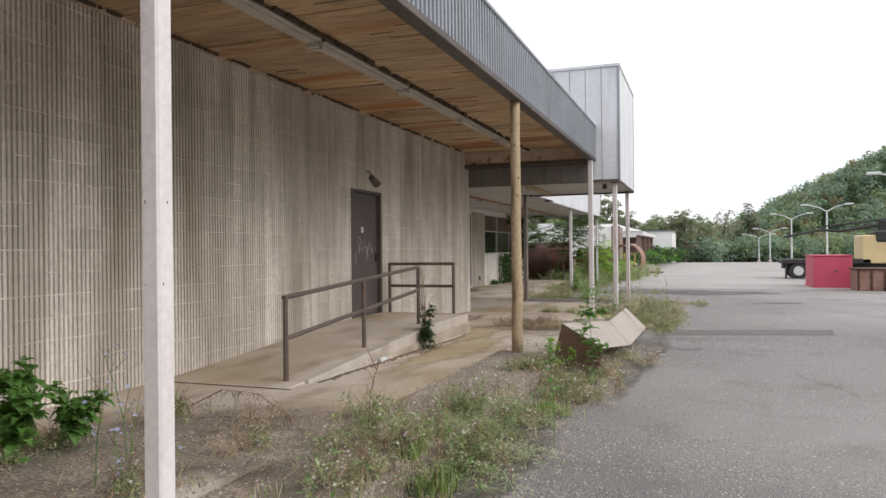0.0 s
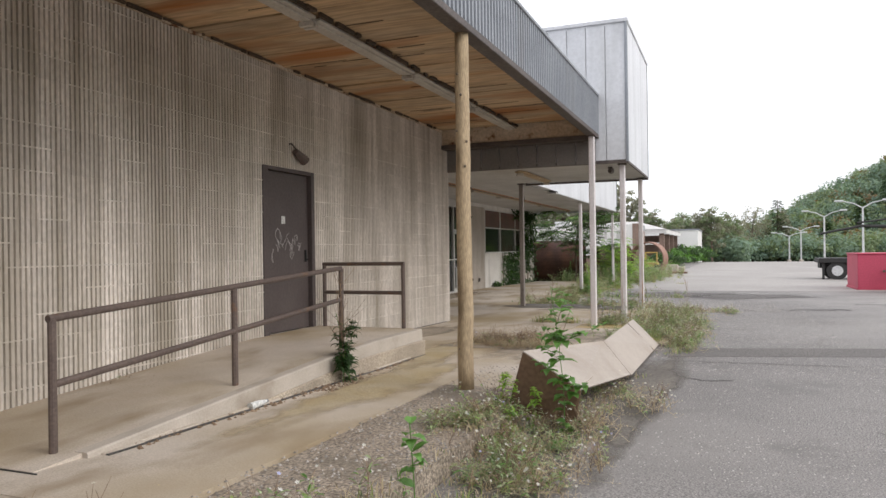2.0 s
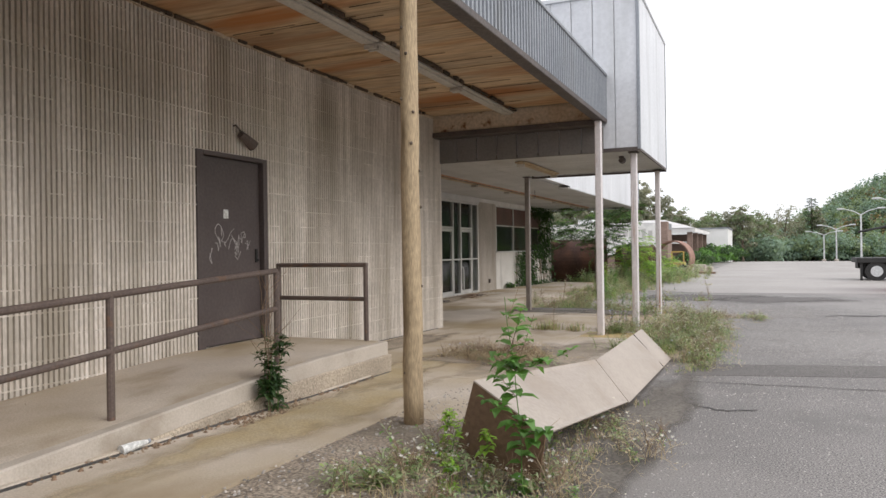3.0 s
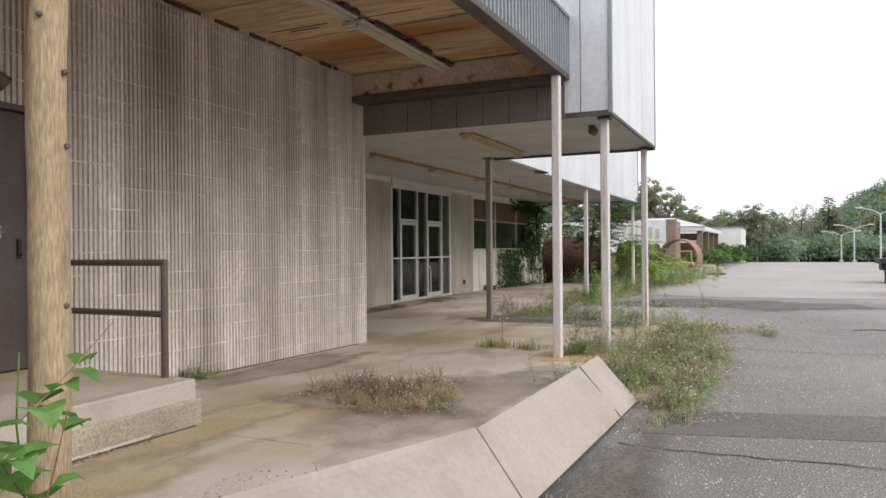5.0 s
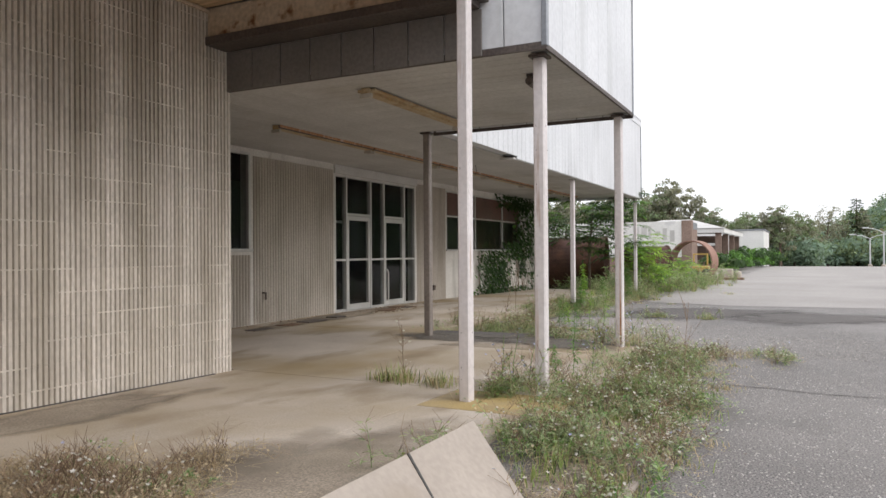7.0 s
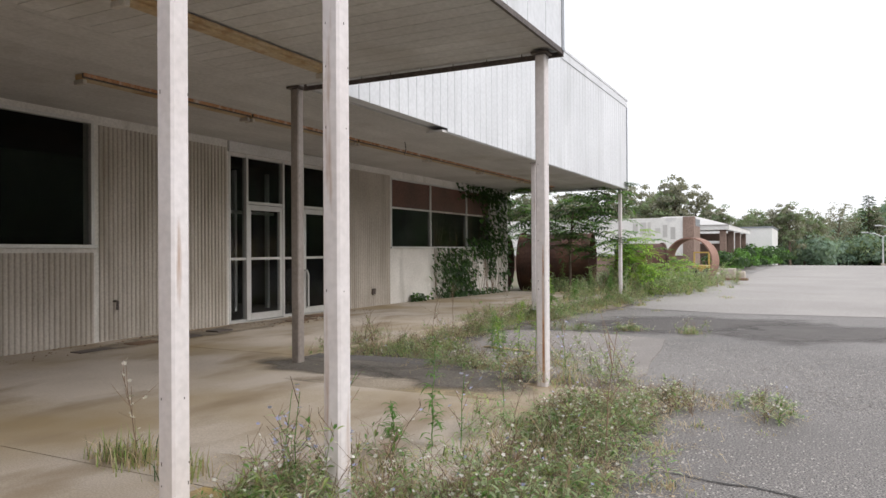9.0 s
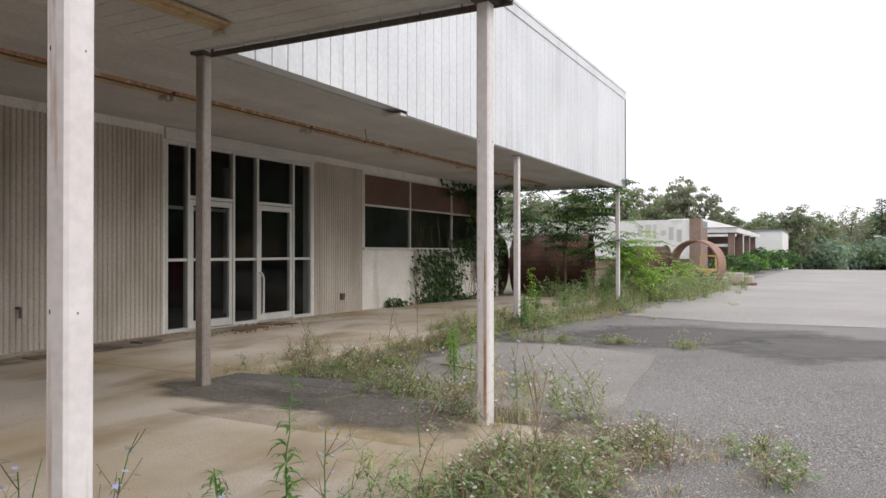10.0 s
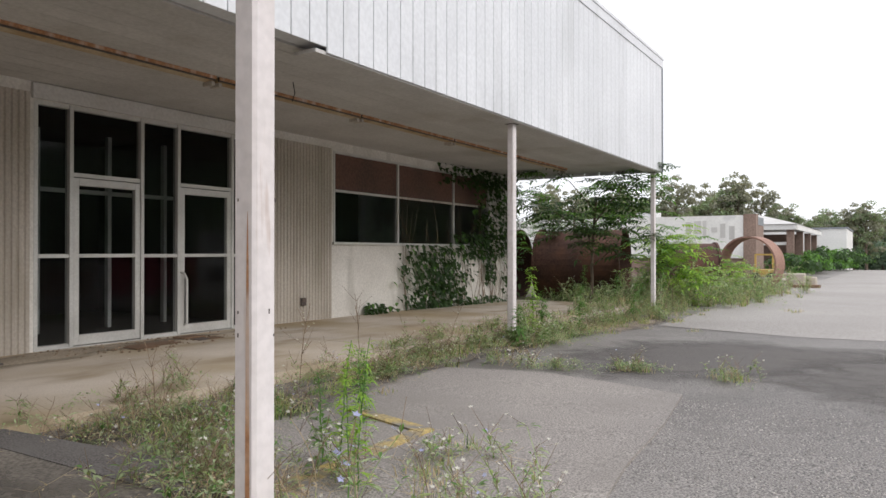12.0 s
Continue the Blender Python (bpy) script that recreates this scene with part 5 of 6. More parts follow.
grit("gravel", "loose grey-brown gravel and grit along the kerb", 1, 9000, [(2.75, 3.7, 2.5, 11), (3.6, 4.5, 2.5, 12), (3.7, 4.4, 3, 8), (1.2, 2.8, 2.5, 5.2), (4.3, 5.0, 13, 21)], 0.005, 0.016, M_STONE)
grit("asphalt_grit", "loose stone chips on the worn asphalt", 2, 42000, [(4.2, 7.5, 1.5, 9), (4.4, 8.0, 5, 13), (4.8, 8.0, 12, 19), (4.6, 7.0, 15, 23), (3.0, 6.5, 20.5, 25)], 0.003, 0.009, M_CHIP)
grit("leaf_litter", "brown leaf litter and debris at the entrance", 3, 700, [(-2.95, -2.3, 18, 26.5), (1.63, 1.75, 6.6, 11.4), (1.63, 1.72, 6.6, 11.4), (1.62, 1.9, 8.8, 9.8), (-2.9, -2.0, 23, 25)], 0.006, 0.028, M_TWIG)


def stalk(name, x, y, h, label, category, mi_leaf, leaf_len, leaf_w, n_leaf, seed, lean=0.12, flower=None, branches=0, width_pow=1.0):
    z = top_z(x, y) - 0.01
    t = thing(name, (x, y, z), label, category)
    k = Leafy(seed, [M_TWIG, M_LEAF, M_LEAFLIME, M_LEAFDARK, M_PETALB, M_PETALW])
    r = k.r
    pts = k.path((x, y, z), h, lean, 8)
    k.stem(pts, 0.004, 0.002, 0 if mi_leaf is None else 1, 5)
    lv = Leafy(seed + 1, k.mats)
    fl = Leafy(seed + 2, k.mats)
    lines = [pts]
    for b in range(branches):
        i = r.randint(2, 7)
        d = Vector((r.gauss(0, 1), r.gauss(0, 1), 1.1)).normalized()
        l = h * r.uniform(0.15, 0.35)
        bp = [pts[i] + d * l * s + Vector((0, 0, 0.1 * l * s * s)) for s in (0, 0.33, 0.66, 1)]
        k.stem(bp, 0.003, 0.0015, 0, 3)
        lines.append(bp)
    if mi_leaf is not None:
        for j in range(n_leaf):
            ln = r.choice(lines) if branches else pts
            u = r.random() ** width_pow * (len(ln) - 1)
            i = min(int(u), len(ln) - 2)
            p = ln[i].lerp(ln[i + 1], u - i)
            a = j * 2.4
            sc = 1 - 0.5 * u / (len(ln) - 1)
            lv.leaf(p, (math.cos(a), math.sin(a), r.uniform(-0.1, 0.6)), leaf_len * sc * r.uniform(0.7, 1.2), leaf_w * sc * r.uniform(0.8, 1.2), mi_leaf, r.uniform(0.1, 0.6))
    if flower is not None:
        for ln in lines:
            for p in ln[1:]:
                if r.random() < 0.45:
                    fl.flower(p + Vector((r.gauss(0, 0.015), r.gauss(0, 0.015), 0.01)), r.uniform(0.012, 0.022), flower)
    k.emit("stem", t, offset=(x, y, z))["kind"] = "stuff"
    if lv.v:
        lv.emit("foliage", t, offset=(x, y, z))["kind"] = "stuff"
    if fl.v:
        fl.emit("blossom", t, offset=(x, y, z))["kind"] = "stuff"


stalk("sapling", 4.2, 8.55, 1.2, "heart-leaved green sapling growing beside the fallen panel", "sapling", 1, 0.13, 0.10, 130, 11, 0.12, branches=9)
stalk("sapling", 4.35, 5.32, 0.84, "slim heart-leaved sapling at the kerb", "sapling", 1, 0.12, 0.10, 18, 12, 0.05, width_pow=0.3)
for i, (x, y, h) in enumerate(((3.72, 8.55, 0.38), (3.8, 8.35, 0.3), (3.62, 8.7, 0.3), (3.88, 8.7, 0.34))):
    stalk("lime_weed", x, y, h, "bright lime-green leafy weed at the kerb", "weed", 2, 0.075, 0.04, 60, 20 + i, 0.2, branches=5)
for i, (x, y, h) in enumerate(((1.68, 9.44, 0.72), (1.72, 9.36, 0.5), (1.68, 9.54, 0.6), (1.75, 9.45, 0.4))):
    stalk("leafy_weed", x, y, h, "dark green leafy weed climbing by the handrail", "weed", 3, 0.12, 0.05, 110, 30 + i, 0.1, branches=3)
for i, (x, y) in enumerate(((1.67, 9.48), (1.7, 9.4), (1.66, 9.42))):
    stalk("dry_stalk", x, y, 1.15, "thin dry seed stalk beside the handrail", "dry stalk", None, 0, 0, 0, 40 + i, 0.05, branches=10)
for i, (x, y, h) in enumerate(((1.05, 3.45, 0.5), (1.3, 3.2, 0.42), (0.8, 3.6, 0.55), (1.2, 3.75, 0.4), (0.95, 3.1, 0.45), (1.45, 3.5, 0.35), (1.1, 3.3, 0.4))):
    stalk("nettle_bush", x, y, h, "bushy broad-leaved green weed near the wall", "bush", 1, 0.15, 0.11, 110, 50 + i, 0.4, branches=10)
for i, (x, y, h) in enumerate(((2.35, 3.05, 0.5), (2.55, 3.2, 0.4), (2.2, 2.95, 0.62), (2.45, 2.9, 0.35), (2.0, 3.4, 0.75))):
    stalk("chicory", x, y, h, "wiry chicory weed with pale blue flowers", "wildflower", 1, 0.05, 0.012, 22, 60 + i, 0.35, 4, 6)
for i, (x, y, h) in enumerate(((3.23, 17.02, 0.55), (3.48, 17.15, 0.4), (3.3, 17.3, 0.6), (3.1, 17.1, 0.5), (3.7, 18.1, 0.5), (3.5, 19.3, 0.45), (3.6, 20.6, 0.5))):
    stalk("chicory", x, y, h, "wiry chicory weed with pale blue flowers", "wildflower", 1, 0.05, 0.012, 22, 70 + i, 0.2, 4, 8)
for i, (x, y, h, c) in enumerate(((3.52, 18.05, 0.72, 1), (3.42, 17.75, 0.36, 1), (2.72, 21.6, 0.75, 2), (2.2, 22.3, 0.5, 2), (2.0, 22.7, 0.55, 1), (1.84, 22.9, 0.5, 1), (2.5, 21.7, 0.55, 1), (3.0, 21.4, 0.8, 2))):
    stalk("goldenrod", x, y, h, "upright leafy goldenrod stalk, not in bloom", "wildflower", c, 0.13, 0.022, 95, 80 + i, 0.08, width_pow=0.75)
for i, (x, y, h) in enumerate(((0.75, 28.4, 1.15), (0.55, 29.2, 0.75), (0.7, 30.4, 0.8), (0.9, 27.6, 0.6), (0.2, 35.9, 1.0), (-0.6, 36.3, 0.9), (0.5, 36.8, 1.2), (-1.6, 36.6, 1.1), (0.9, 38.6, 1.0), (0.8, 33.2, 0.8))):
    stalk("goldenrod", x, y, h, "tall leafy goldenrod stalk beside a canopy post", "wildflower", 2 if i == 0 else 1, 0.20, 0.045, 130, 95 + i, 0.08, width_pow=0.75)
for i, (x, y, h) in enumerate(((0.55, 23.6, 0.8), (0.3, 24.8, 0.7), (0.45, 22.1, 0.55), (0.5, 26.4, 0.7), (3.9, 3.9, 0.7), (3.2, 4.4, 0.6), (2.1, 16.95, 0.6), (4.6, 18.2, 0.8))):
    stalk("dry_stalk", x, y, h, "bare brown seed stalk standing in the weeds", "dry stalk", None, 0, 0, 0, 110 + i, 0.3, 5 if i % 3 == 0 else None, branches=9)


def dead_branch():
    t = thing("dead_branch", (1.95, 4.75, 0.2), "fallen dead twiggy branch on the concrete", "branch")
    k = Leafy(5, [M_TWIG])
    base = [Vector((1.2, 5.0, 0.22)), Vector((1.6, 4.9, 0.40)), Vector((2.05, 4.75, 0.42)), Vector((2.45, 4.55, 0.32)), Vector((2.7, 4.4, 0.22))]
    k.stem(base, 0.012, 0.005, 0, 6)
    for i in range(90):
        u = k.r.random() * 3.99
        p = base[int(u)].lerp(base[int(u) + 1], u % 1)
        d = Vector((k.r.gauss(0, 0.6), k.r.gauss(0, 0.6), k.r.uniform(-1, 0.2)))
        k.stem([p, p + d * 0.07, p + d * 0.14 + Vector((0, 0, -0.03))], 0.003, 0.001, 0, 3)
    k.emit("brushwood", t, offset=(1.95, 4.75, 0.2))


dead_branch()


def climbing_vine():
    t = thing("climbing_vine", (WX, 31, 0.0), "dark green vine climbing the wall and window", "vine")
    k = Leafy(77, [M_TWIG, M_LEAFDARK, M_LEAF])
    r = k.r
    lv = Leafy(78, k.mats)

    def cover(n, y0, y1, z0, z1, sy, sz):
        for i in range(n):
            y, z = r.gauss((y0 + y1) / 2, sy), r.gauss((z0 + z1) / 2, sz)
            if not (y0 <= y <= y1 and z0 <= z <= z1):
                continue
            p = (WX + r.uniform(0.03, 0.16), y, z)
            lv.leaf(p, (r.uniform(0.2, 1), r.gauss(0, 0.6), r.uniform(-1, 0.1)), r.uniform(0.07, 0.13), r.uniform(0.06, 0.11), 1 if r.random() < 0.93 else 2, 0.5)
    cover(1000, 29.9, 33.2, 0.0, 1.4, 0.75, 0.55)
    cover(350, 30.2, 34.6, -0.1, 0.25, 1.4, 0.15)
    cover(500, 32.0, 34.8, 1.1, 1.7, 0.8, 0.3)
    cover(700, 33.0, 35.35, 1.4, 3.15, 0.8, 0.7)
    cover(500, 31.6, 35.35, 2.75, 3.2, 1.2, 0.2)
    cover(130, 28.9, 29.9, 0.0, 0.3, 0.3, 0.12)
    cover(140, 33.6, 34.1, 0.5, 1.2, 0.2, 0.3)
    cover(260, 34.5, 35.4, 0.0, 2.6, 0.4, 1.2)
    for i in range(40):
        y = r.uniform(30.2, 35.2)
        k.stem([(WX + 0.03, y, -0.05), (WX + 0.04, y + r.gauss(0, 0.2), 0.6), (WX + 0.05, y + r.gauss(0, 0.35), r.uniform(1.0, 2.9))], 0.008, 0.003, 0, 4)
    k.emit("vine_stem", t, offset=(WX, 31, 0))["kind"] = "stuff"
    lv.emit("foliage", t, offset=(WX, 31, 0))["kind"] = "stuff"


climbing_vine()


def pinnate_tree(name, x, y, h, label, fronds, flen, mi, seed, trunk_r, crown_from, category="tree", spread=1.0):
    z = ground_z(x, y) - 0.02
    t = thing(name, (x, y, z), label, category)
    w = Leafy(seed, [M_BARK])
    c = Leafy(seed + 1, [M_BARK, M_LEAF, M_LEAFDARK, M_LEAFLIME])
    r = w.r
    trunk = w.path((x, y, z), h * 0.72, 0.05, 8)
    w.stem(trunk, trunk_r, trunk_r * 0.55, 0, 8)
    tips = [trunk[-1]]
    lim = Leafy(seed + 2, [M_BARK])
    for i in range(9):
        p = trunk[min(8, int(8 * (crown_from + (1 - crown_from) * i / 9)))]
        a = i * 2.4 + r.uniform(-0.4, 0.4)
        l = h * r.uniform(0.25, 0.42) * spread
        br = [p, p + Vector((math.cos(a) * l * 0.5, math.sin(a) * l * 0.5, l * 0.35)), p + Vector((math.cos(a) * l, math.sin(a) * l, l * 0.55))]
        lim.stem(br, trunk_r * 0.4, trunk_r * 0.15, 0, 5)
        tips.extend(br[1:])
    for i in range(fronds):
        p = r.choice(tips) + Vector((r.gauss(0, 0.12), r.gauss(0, 0.12), r.gauss(0, 0.22)))
        a = r.uniform(0, 6.28)
        c.frond(p, (math.cos(a), math.sin(a), r.uniform(-0.1, 0.7)), flen * r.uniform(0.7, 1.2), 8, flen * 0.36, mi if r.random() < 0.75 else 1, r.uniform(0.2, 0.5))
    w.emit("trunk", t, offset=(x, y, z))
    lim.emit("branchwork", t, offset=(x, y, z))
    c.emit("crown", t, offset=(x, y, z))


pinnate_tree("young_tree", -1.25, 36.3, 4.0, "slender young tree with feathery dark leaves past the walkway", 210, 0.85, 2, 200, 0.05, 0.45, spread=1.3)
pinnate_tree("sumac_shrub", 0.25, 38.2, 2.5, "bright green feathery sumac shrub", 120, 0.75, 3, 210, 0.03, 0.2, "shrub", 0.75)
pinnate_tree("sumac_shrub", 0.9, 43.2, 1.25, "low bright green sumac shrub in the weeds", 60, 0.55, 3, 220, 0.02, 0.2, "shrub", 1.1)
pinnate_tree("sumac_shrub", 0.3, 42.5, 1.15, "low bright green sumac shrub in the weeds", 55, 0.5, 3, 230, 0.02, 0.2, "shrub", 1.1)
pinnate_tree("young_tree", -3.4, 40.5, 3.6, "leafy young tree between the rusted pipes", 110, 0.7, 2, 240, 0.045, 0.4, spread=1.2)
pinnate_tree("young_tree", -5.5, 38.2, 4.0, "leafy young tree behind the building end", 130, 0.75, 2, 250, 0.045, 0.3, spread=1.2)


# ---- rusted pipes and scrap beyond the building ----
def pipe(name, centre, axis_deg, length, radius, wall, mat, label, flange=True):
    t = thing(name, (centre[0], centre[1], centre[2] - radius), label, "steel pipe")
    c, a = Vector(centre), radians(axis_deg)
    d, u = Vector((math.cos(a), math.sin(a), 0)), Vector((0, 0, 1))
    s = d.cross(u)
    n = 40

    def ring(bm, off, r):
        return [bm.verts.new(c + d * off + r * (math.cos(k * 2 * math.pi / n) * s + math.sin(k * 2 * math.pi / n) * u)) for k in range(n)]

    def shell(l0, l1, r_out, r_in):
        bm = bmesh.new()
        rs = [ring(bm, l0, r_out), ring(bm, l1, r_out), ring(bm, l1, r_in), ring(bm, l0, r_in)]
        for p, q in zip(rs, rs[1:] + rs[:1]):
            for k in range(n):
                bm.faces.new((p[k], p[(k + 1) % n], q[(k + 1) % n], q[k]))
        bmesh.ops.recalc_face_normals(bm, faces=bm.faces)
        return bm
    part("shell", shell(-length / 2, length / 2, radius, radius - wall), mat, t, smooth=False)
    if flange:
        for e in (-1, 1):
            o = e * (length / 2 - 0.03)
            part("flange", shell(o - 0.03, o + 0.05, radius + 0.05, radius + 0.002), mat, t)


pipe("rusted_pipe", (-2.75, 39.6, 0.86), 8, 2.6, 1.05, 0.03, M_RUST, "huge dark rusted steel pipe section lying in weeds")
pipe("rusted_pipe", (-5.9, 39.0, 0.86), 4, 2.6, 1.05, 0.03, M_RUST, "huge dark rusted steel pipe section lying in weeds")
pipe("rusted_pipe", (-0.95, 45.6, 0.68), 25, 1.9, 0.88, 0.03, M_RUST, "dark rusted steel pipe section behind the others")
pipe("pipe_ring", (0.95, 47.2, 0.80), 80, 1.0, 1.03, 0.06, M_RUSTPALE, "open pale-rusted steel ring standing in weeds", False)

blockpile = thing("concrete_barrier", (2.0, 52.5, -0.2), "broken concrete blocks piled at the lot edge", "concrete block")
for b in ((1.3, 2.3, 52.0, 52.6, -0.22, 0.35), (1.0, 1.6, 51.5, 52.0, -0.22, 0.15), (2.0, 2.7, 52.4, 52.9, -0.22, 0.2)):
    part("block", boxes(b, bevel=0.04), M_CONC, blockpile)
part("board", boxes((1.9, 2.9, 51.2, 51.9, -0.21, -0.1)), M_PANELBROWN, blockpile)
mach = thing("yellow_machine", (1.2, 55, -0.2), "small yellow machine frame behind the steel ring", "machine")
part("base", boxes((1.0, 1.9, 54.6, 55.6, 0.1, 0.45), bevel=0.03), M_YELLOWMACH, mach)
for x in (1.05, 1.8):
    part("upright", boxes((x, x + 0.08, 54.7, 54.8, 0.5, 1.1)), M_YELLOWMACH, mach)
part("top_bar", boxes((1.05, 1.88, 54.7, 54.8, 1.1, 1.18)), M_YELLOWMACH, mach)
for x in (1.1, 1.8):
    part("wheel", tube(bmesh.new(), [(x, 54.5, 0.05), (x, 54.7, 0.05)], 0.26, sides=16), M_BLACK, mach)
mach.location.x -= 1.1


# ---- far buildings ----
def far_buildings():
    b = thing("white_store", (-8, 66, -0.3), "long white-fronted low store building, faded sign", "building")
    part("wall", boxes((-30, -2.9, 64.0, 67.5, -0.5, 2.9)), M_BRICKWALL, b)
    part("white_front", boxes((-30, -3.5, 63.85, 63.99, 0.9, 3.45)), M_WHITEBLD, b)
    part("corner_pier", boxes((-3.5, -2.8, 63.8, 64.6, -0.5, 3.5)), M_BRICKWALL, b)
    part("roof", boxes((-30, -2.9, 64.0, 67.5, 2.91, 3.4)), M_GREYMETAL, b)
    part("roof_unit", boxes((-10.5, -9.2, 66, 67.2, 3.41, 3.9)), M_WHITEBLD, b)
    rnd = random.Random(5)
    bars = part("faded_sign", boxes(*[(-6.8 + 0.5 * i, -6.5 + 0.5 * i + rnd.uniform(-0.1, 0.1), 63.83, 63.845, 2.2 + rnd.uniform(-0.2, 0.3), 2.9 + rnd.uniform(-0.2, 0.3)) for i in range(6)]), M_SOFFIT, b, "faded unreadable grey sign marks")
    bars["kind"] = "stuff"
    b.location.x += 1.5
    s = thing("open_shed", (0, 80, -0.3), "open brown shed with a pale hipped roof", "shed")
    for x, y in ((-2.6, 72), (0.15, 72), (0.15, 78), (0.15, 84), (0.15, 90)):
        part("column", boxes((x - 0.22, x + 0.22, y - 0.22, y + 0.22, -0.5, 2.8)), M_BRICKWALL, s)
    part("beam", boxes((-4, 0.3, 71.9, 72.1, 1.75, 1.95)), M_WHITEBLD, s)
    part("back_wall", boxes((-8, -0.6, 86, 86.3, -0.5, 2.8)), M_BRICKWALL, s)
    part("fascia", boxes((-8, 0.55, 71.5, 71.65, 2.78, 3.15), (0.45, 0.6, 71.65, 92, 2.78, 3.15)), M_WHITEBLD, s)
    bm = bmesh.new()
    lo = [bm.verts.new(p) for p in ((-8, 71.4, 3.16), (0.65, 71.4, 3.16), (0.65, 92, 3.16), (-8, 92, 3.16))]
    hi = [bm.verts.new(p) for p in ((-5, 77, 4.1), (-2.6, 77, 4.1), (-2.6, 88, 4.1), (-5, 88, 4.1))]
    bm.faces.new(hi)
    bm.faces.new(lo[::-1])
    for i in range(4):
        bm.faces.new((lo[i], lo[(i + 1) % 4], hi[(i + 1) % 4], hi[i]))
    part("roof", bm, M_SOFFIT, s)
    s.location.x -= 0.5
    w = thing("white_warehouse", (-1, 106, -0.5), "plain white box-shaped warehouse", "building")
    part("wall", boxes((-12, 1.6, 104, 118, -0.8, 3.75), bevel=0.05), M_WHITEBLD, w)
    part("door", boxes((1.605, 1.66, 108, 110, -0.6, 1.6)), M_GREYMETAL, w)
    part("roof_edge", boxes((-12.1, 1.7, 103.9, 118.1, 3.75, 3.9)), M_GREYMETAL, w)


far_buildings()


# ---- lot furniture ----
def street_lamp(x, y, h, seed):
    z = ground_z(x, y)
    t = thing("street_lamp", (x, y, z), "pale double-armed car park lamp post", "street lamp", "car park lamps")
    part("pole", tube(bmesh.new(), [(x, y, z - 0.05), (x, y, z + h * 0.9)], 0.13, 0.09, 10), M_LAMP, t)
    part("base", boxes((x - 0.3, x + 0.3, y - 0.3, y + 0.3, z - 0.1, z + 0.5), bevel=0.05), M_CONC, t)
    for s in (-1, 1):
        part("arm", tube(bmesh.new(), [(x, y, z + h * 0.88), (x + s * 0.9, y, z + h * 0.96), (x + s * 2.0, y, z + h)], 0.07, 0.05, 8), M_LAMP, t)
        part("lamp_head", boxes((x + s * 2.35 - 0.45, x + s * 2.35 + 0.45, y - 0.16, y + 0.16, z + h - 0.06, z + h + 0.14), bevel=0.05), M_LAMP, t)


for i, (x, y, h) in enumerate(((17.6, 114, 7.0), (19.4, 95.2, 6.8), (16.6, 136.8, 6.0), (15.0, 139.4, 5.1), (19.2, 57.5, 6.8))):
    street_lamp(x, y, h, i)
pole = thing("utility_pole", (36, 150, -1.5), "slim pale utility pole at the hill foot", "pole")
part("shaft", tube(bmesh.new(), [(36, 140, -2), (36, 140, 9)], 0.14, 0.1, 8), M_LAMP, pole)

red = thing("red_container", (10.6, 34.6, -0.2), "faded pinkish-red steel container box on the lot", "container")
part("body", boxes((9.84, 11.27, 33.35, 35.9, -0.19, 1.13), bevel=0.02), M_PINK, red)
part("base_rail", boxes((9.82, 11.29, 33.32, 33.348, -0.2, -0.12), (9.80, 9.838, 33.32, 35.9, -0.2, -0.12)), M_PINK, red)
part("lid_edge", boxes((9.81, 11.30, 33.32, 35.93, 1.131, 1.17), bevel=0.008), M_PINK, red)
part("handle", tube(bmesh.new(), [(10.68, 33.345, 0.5), (10.68, 33.28, 0.5)], 0.05, sides=10), M_RAIL, red)
skip = thing("rusty_skip", (11.8, 31.4, -0.2), "rusty brown open steel skip with scrap", "skip")
part("body", boxes((11.05, 13.2, 31.2, 32.6, -0.18, 0.62), bevel=0.02), M_RUSTPALE, skip)
for x in (11.05, 11.5, 11.95, 12.4, 12.85):
    part("rib", boxes((x, x + 0.07, 31.15, 31.199, -0.18, 0.62)), M_RUST, skip)
part("rim", boxes((11.0, 13.25, 31.14, 32.65, 0.621, 0.68), bevel=0.01), M_RUST, skip)
part("scrap_ramp", boxes((11.95, 12.8, 30.3, 31.1, -0.19, -0.05)), M_RUST, skip)


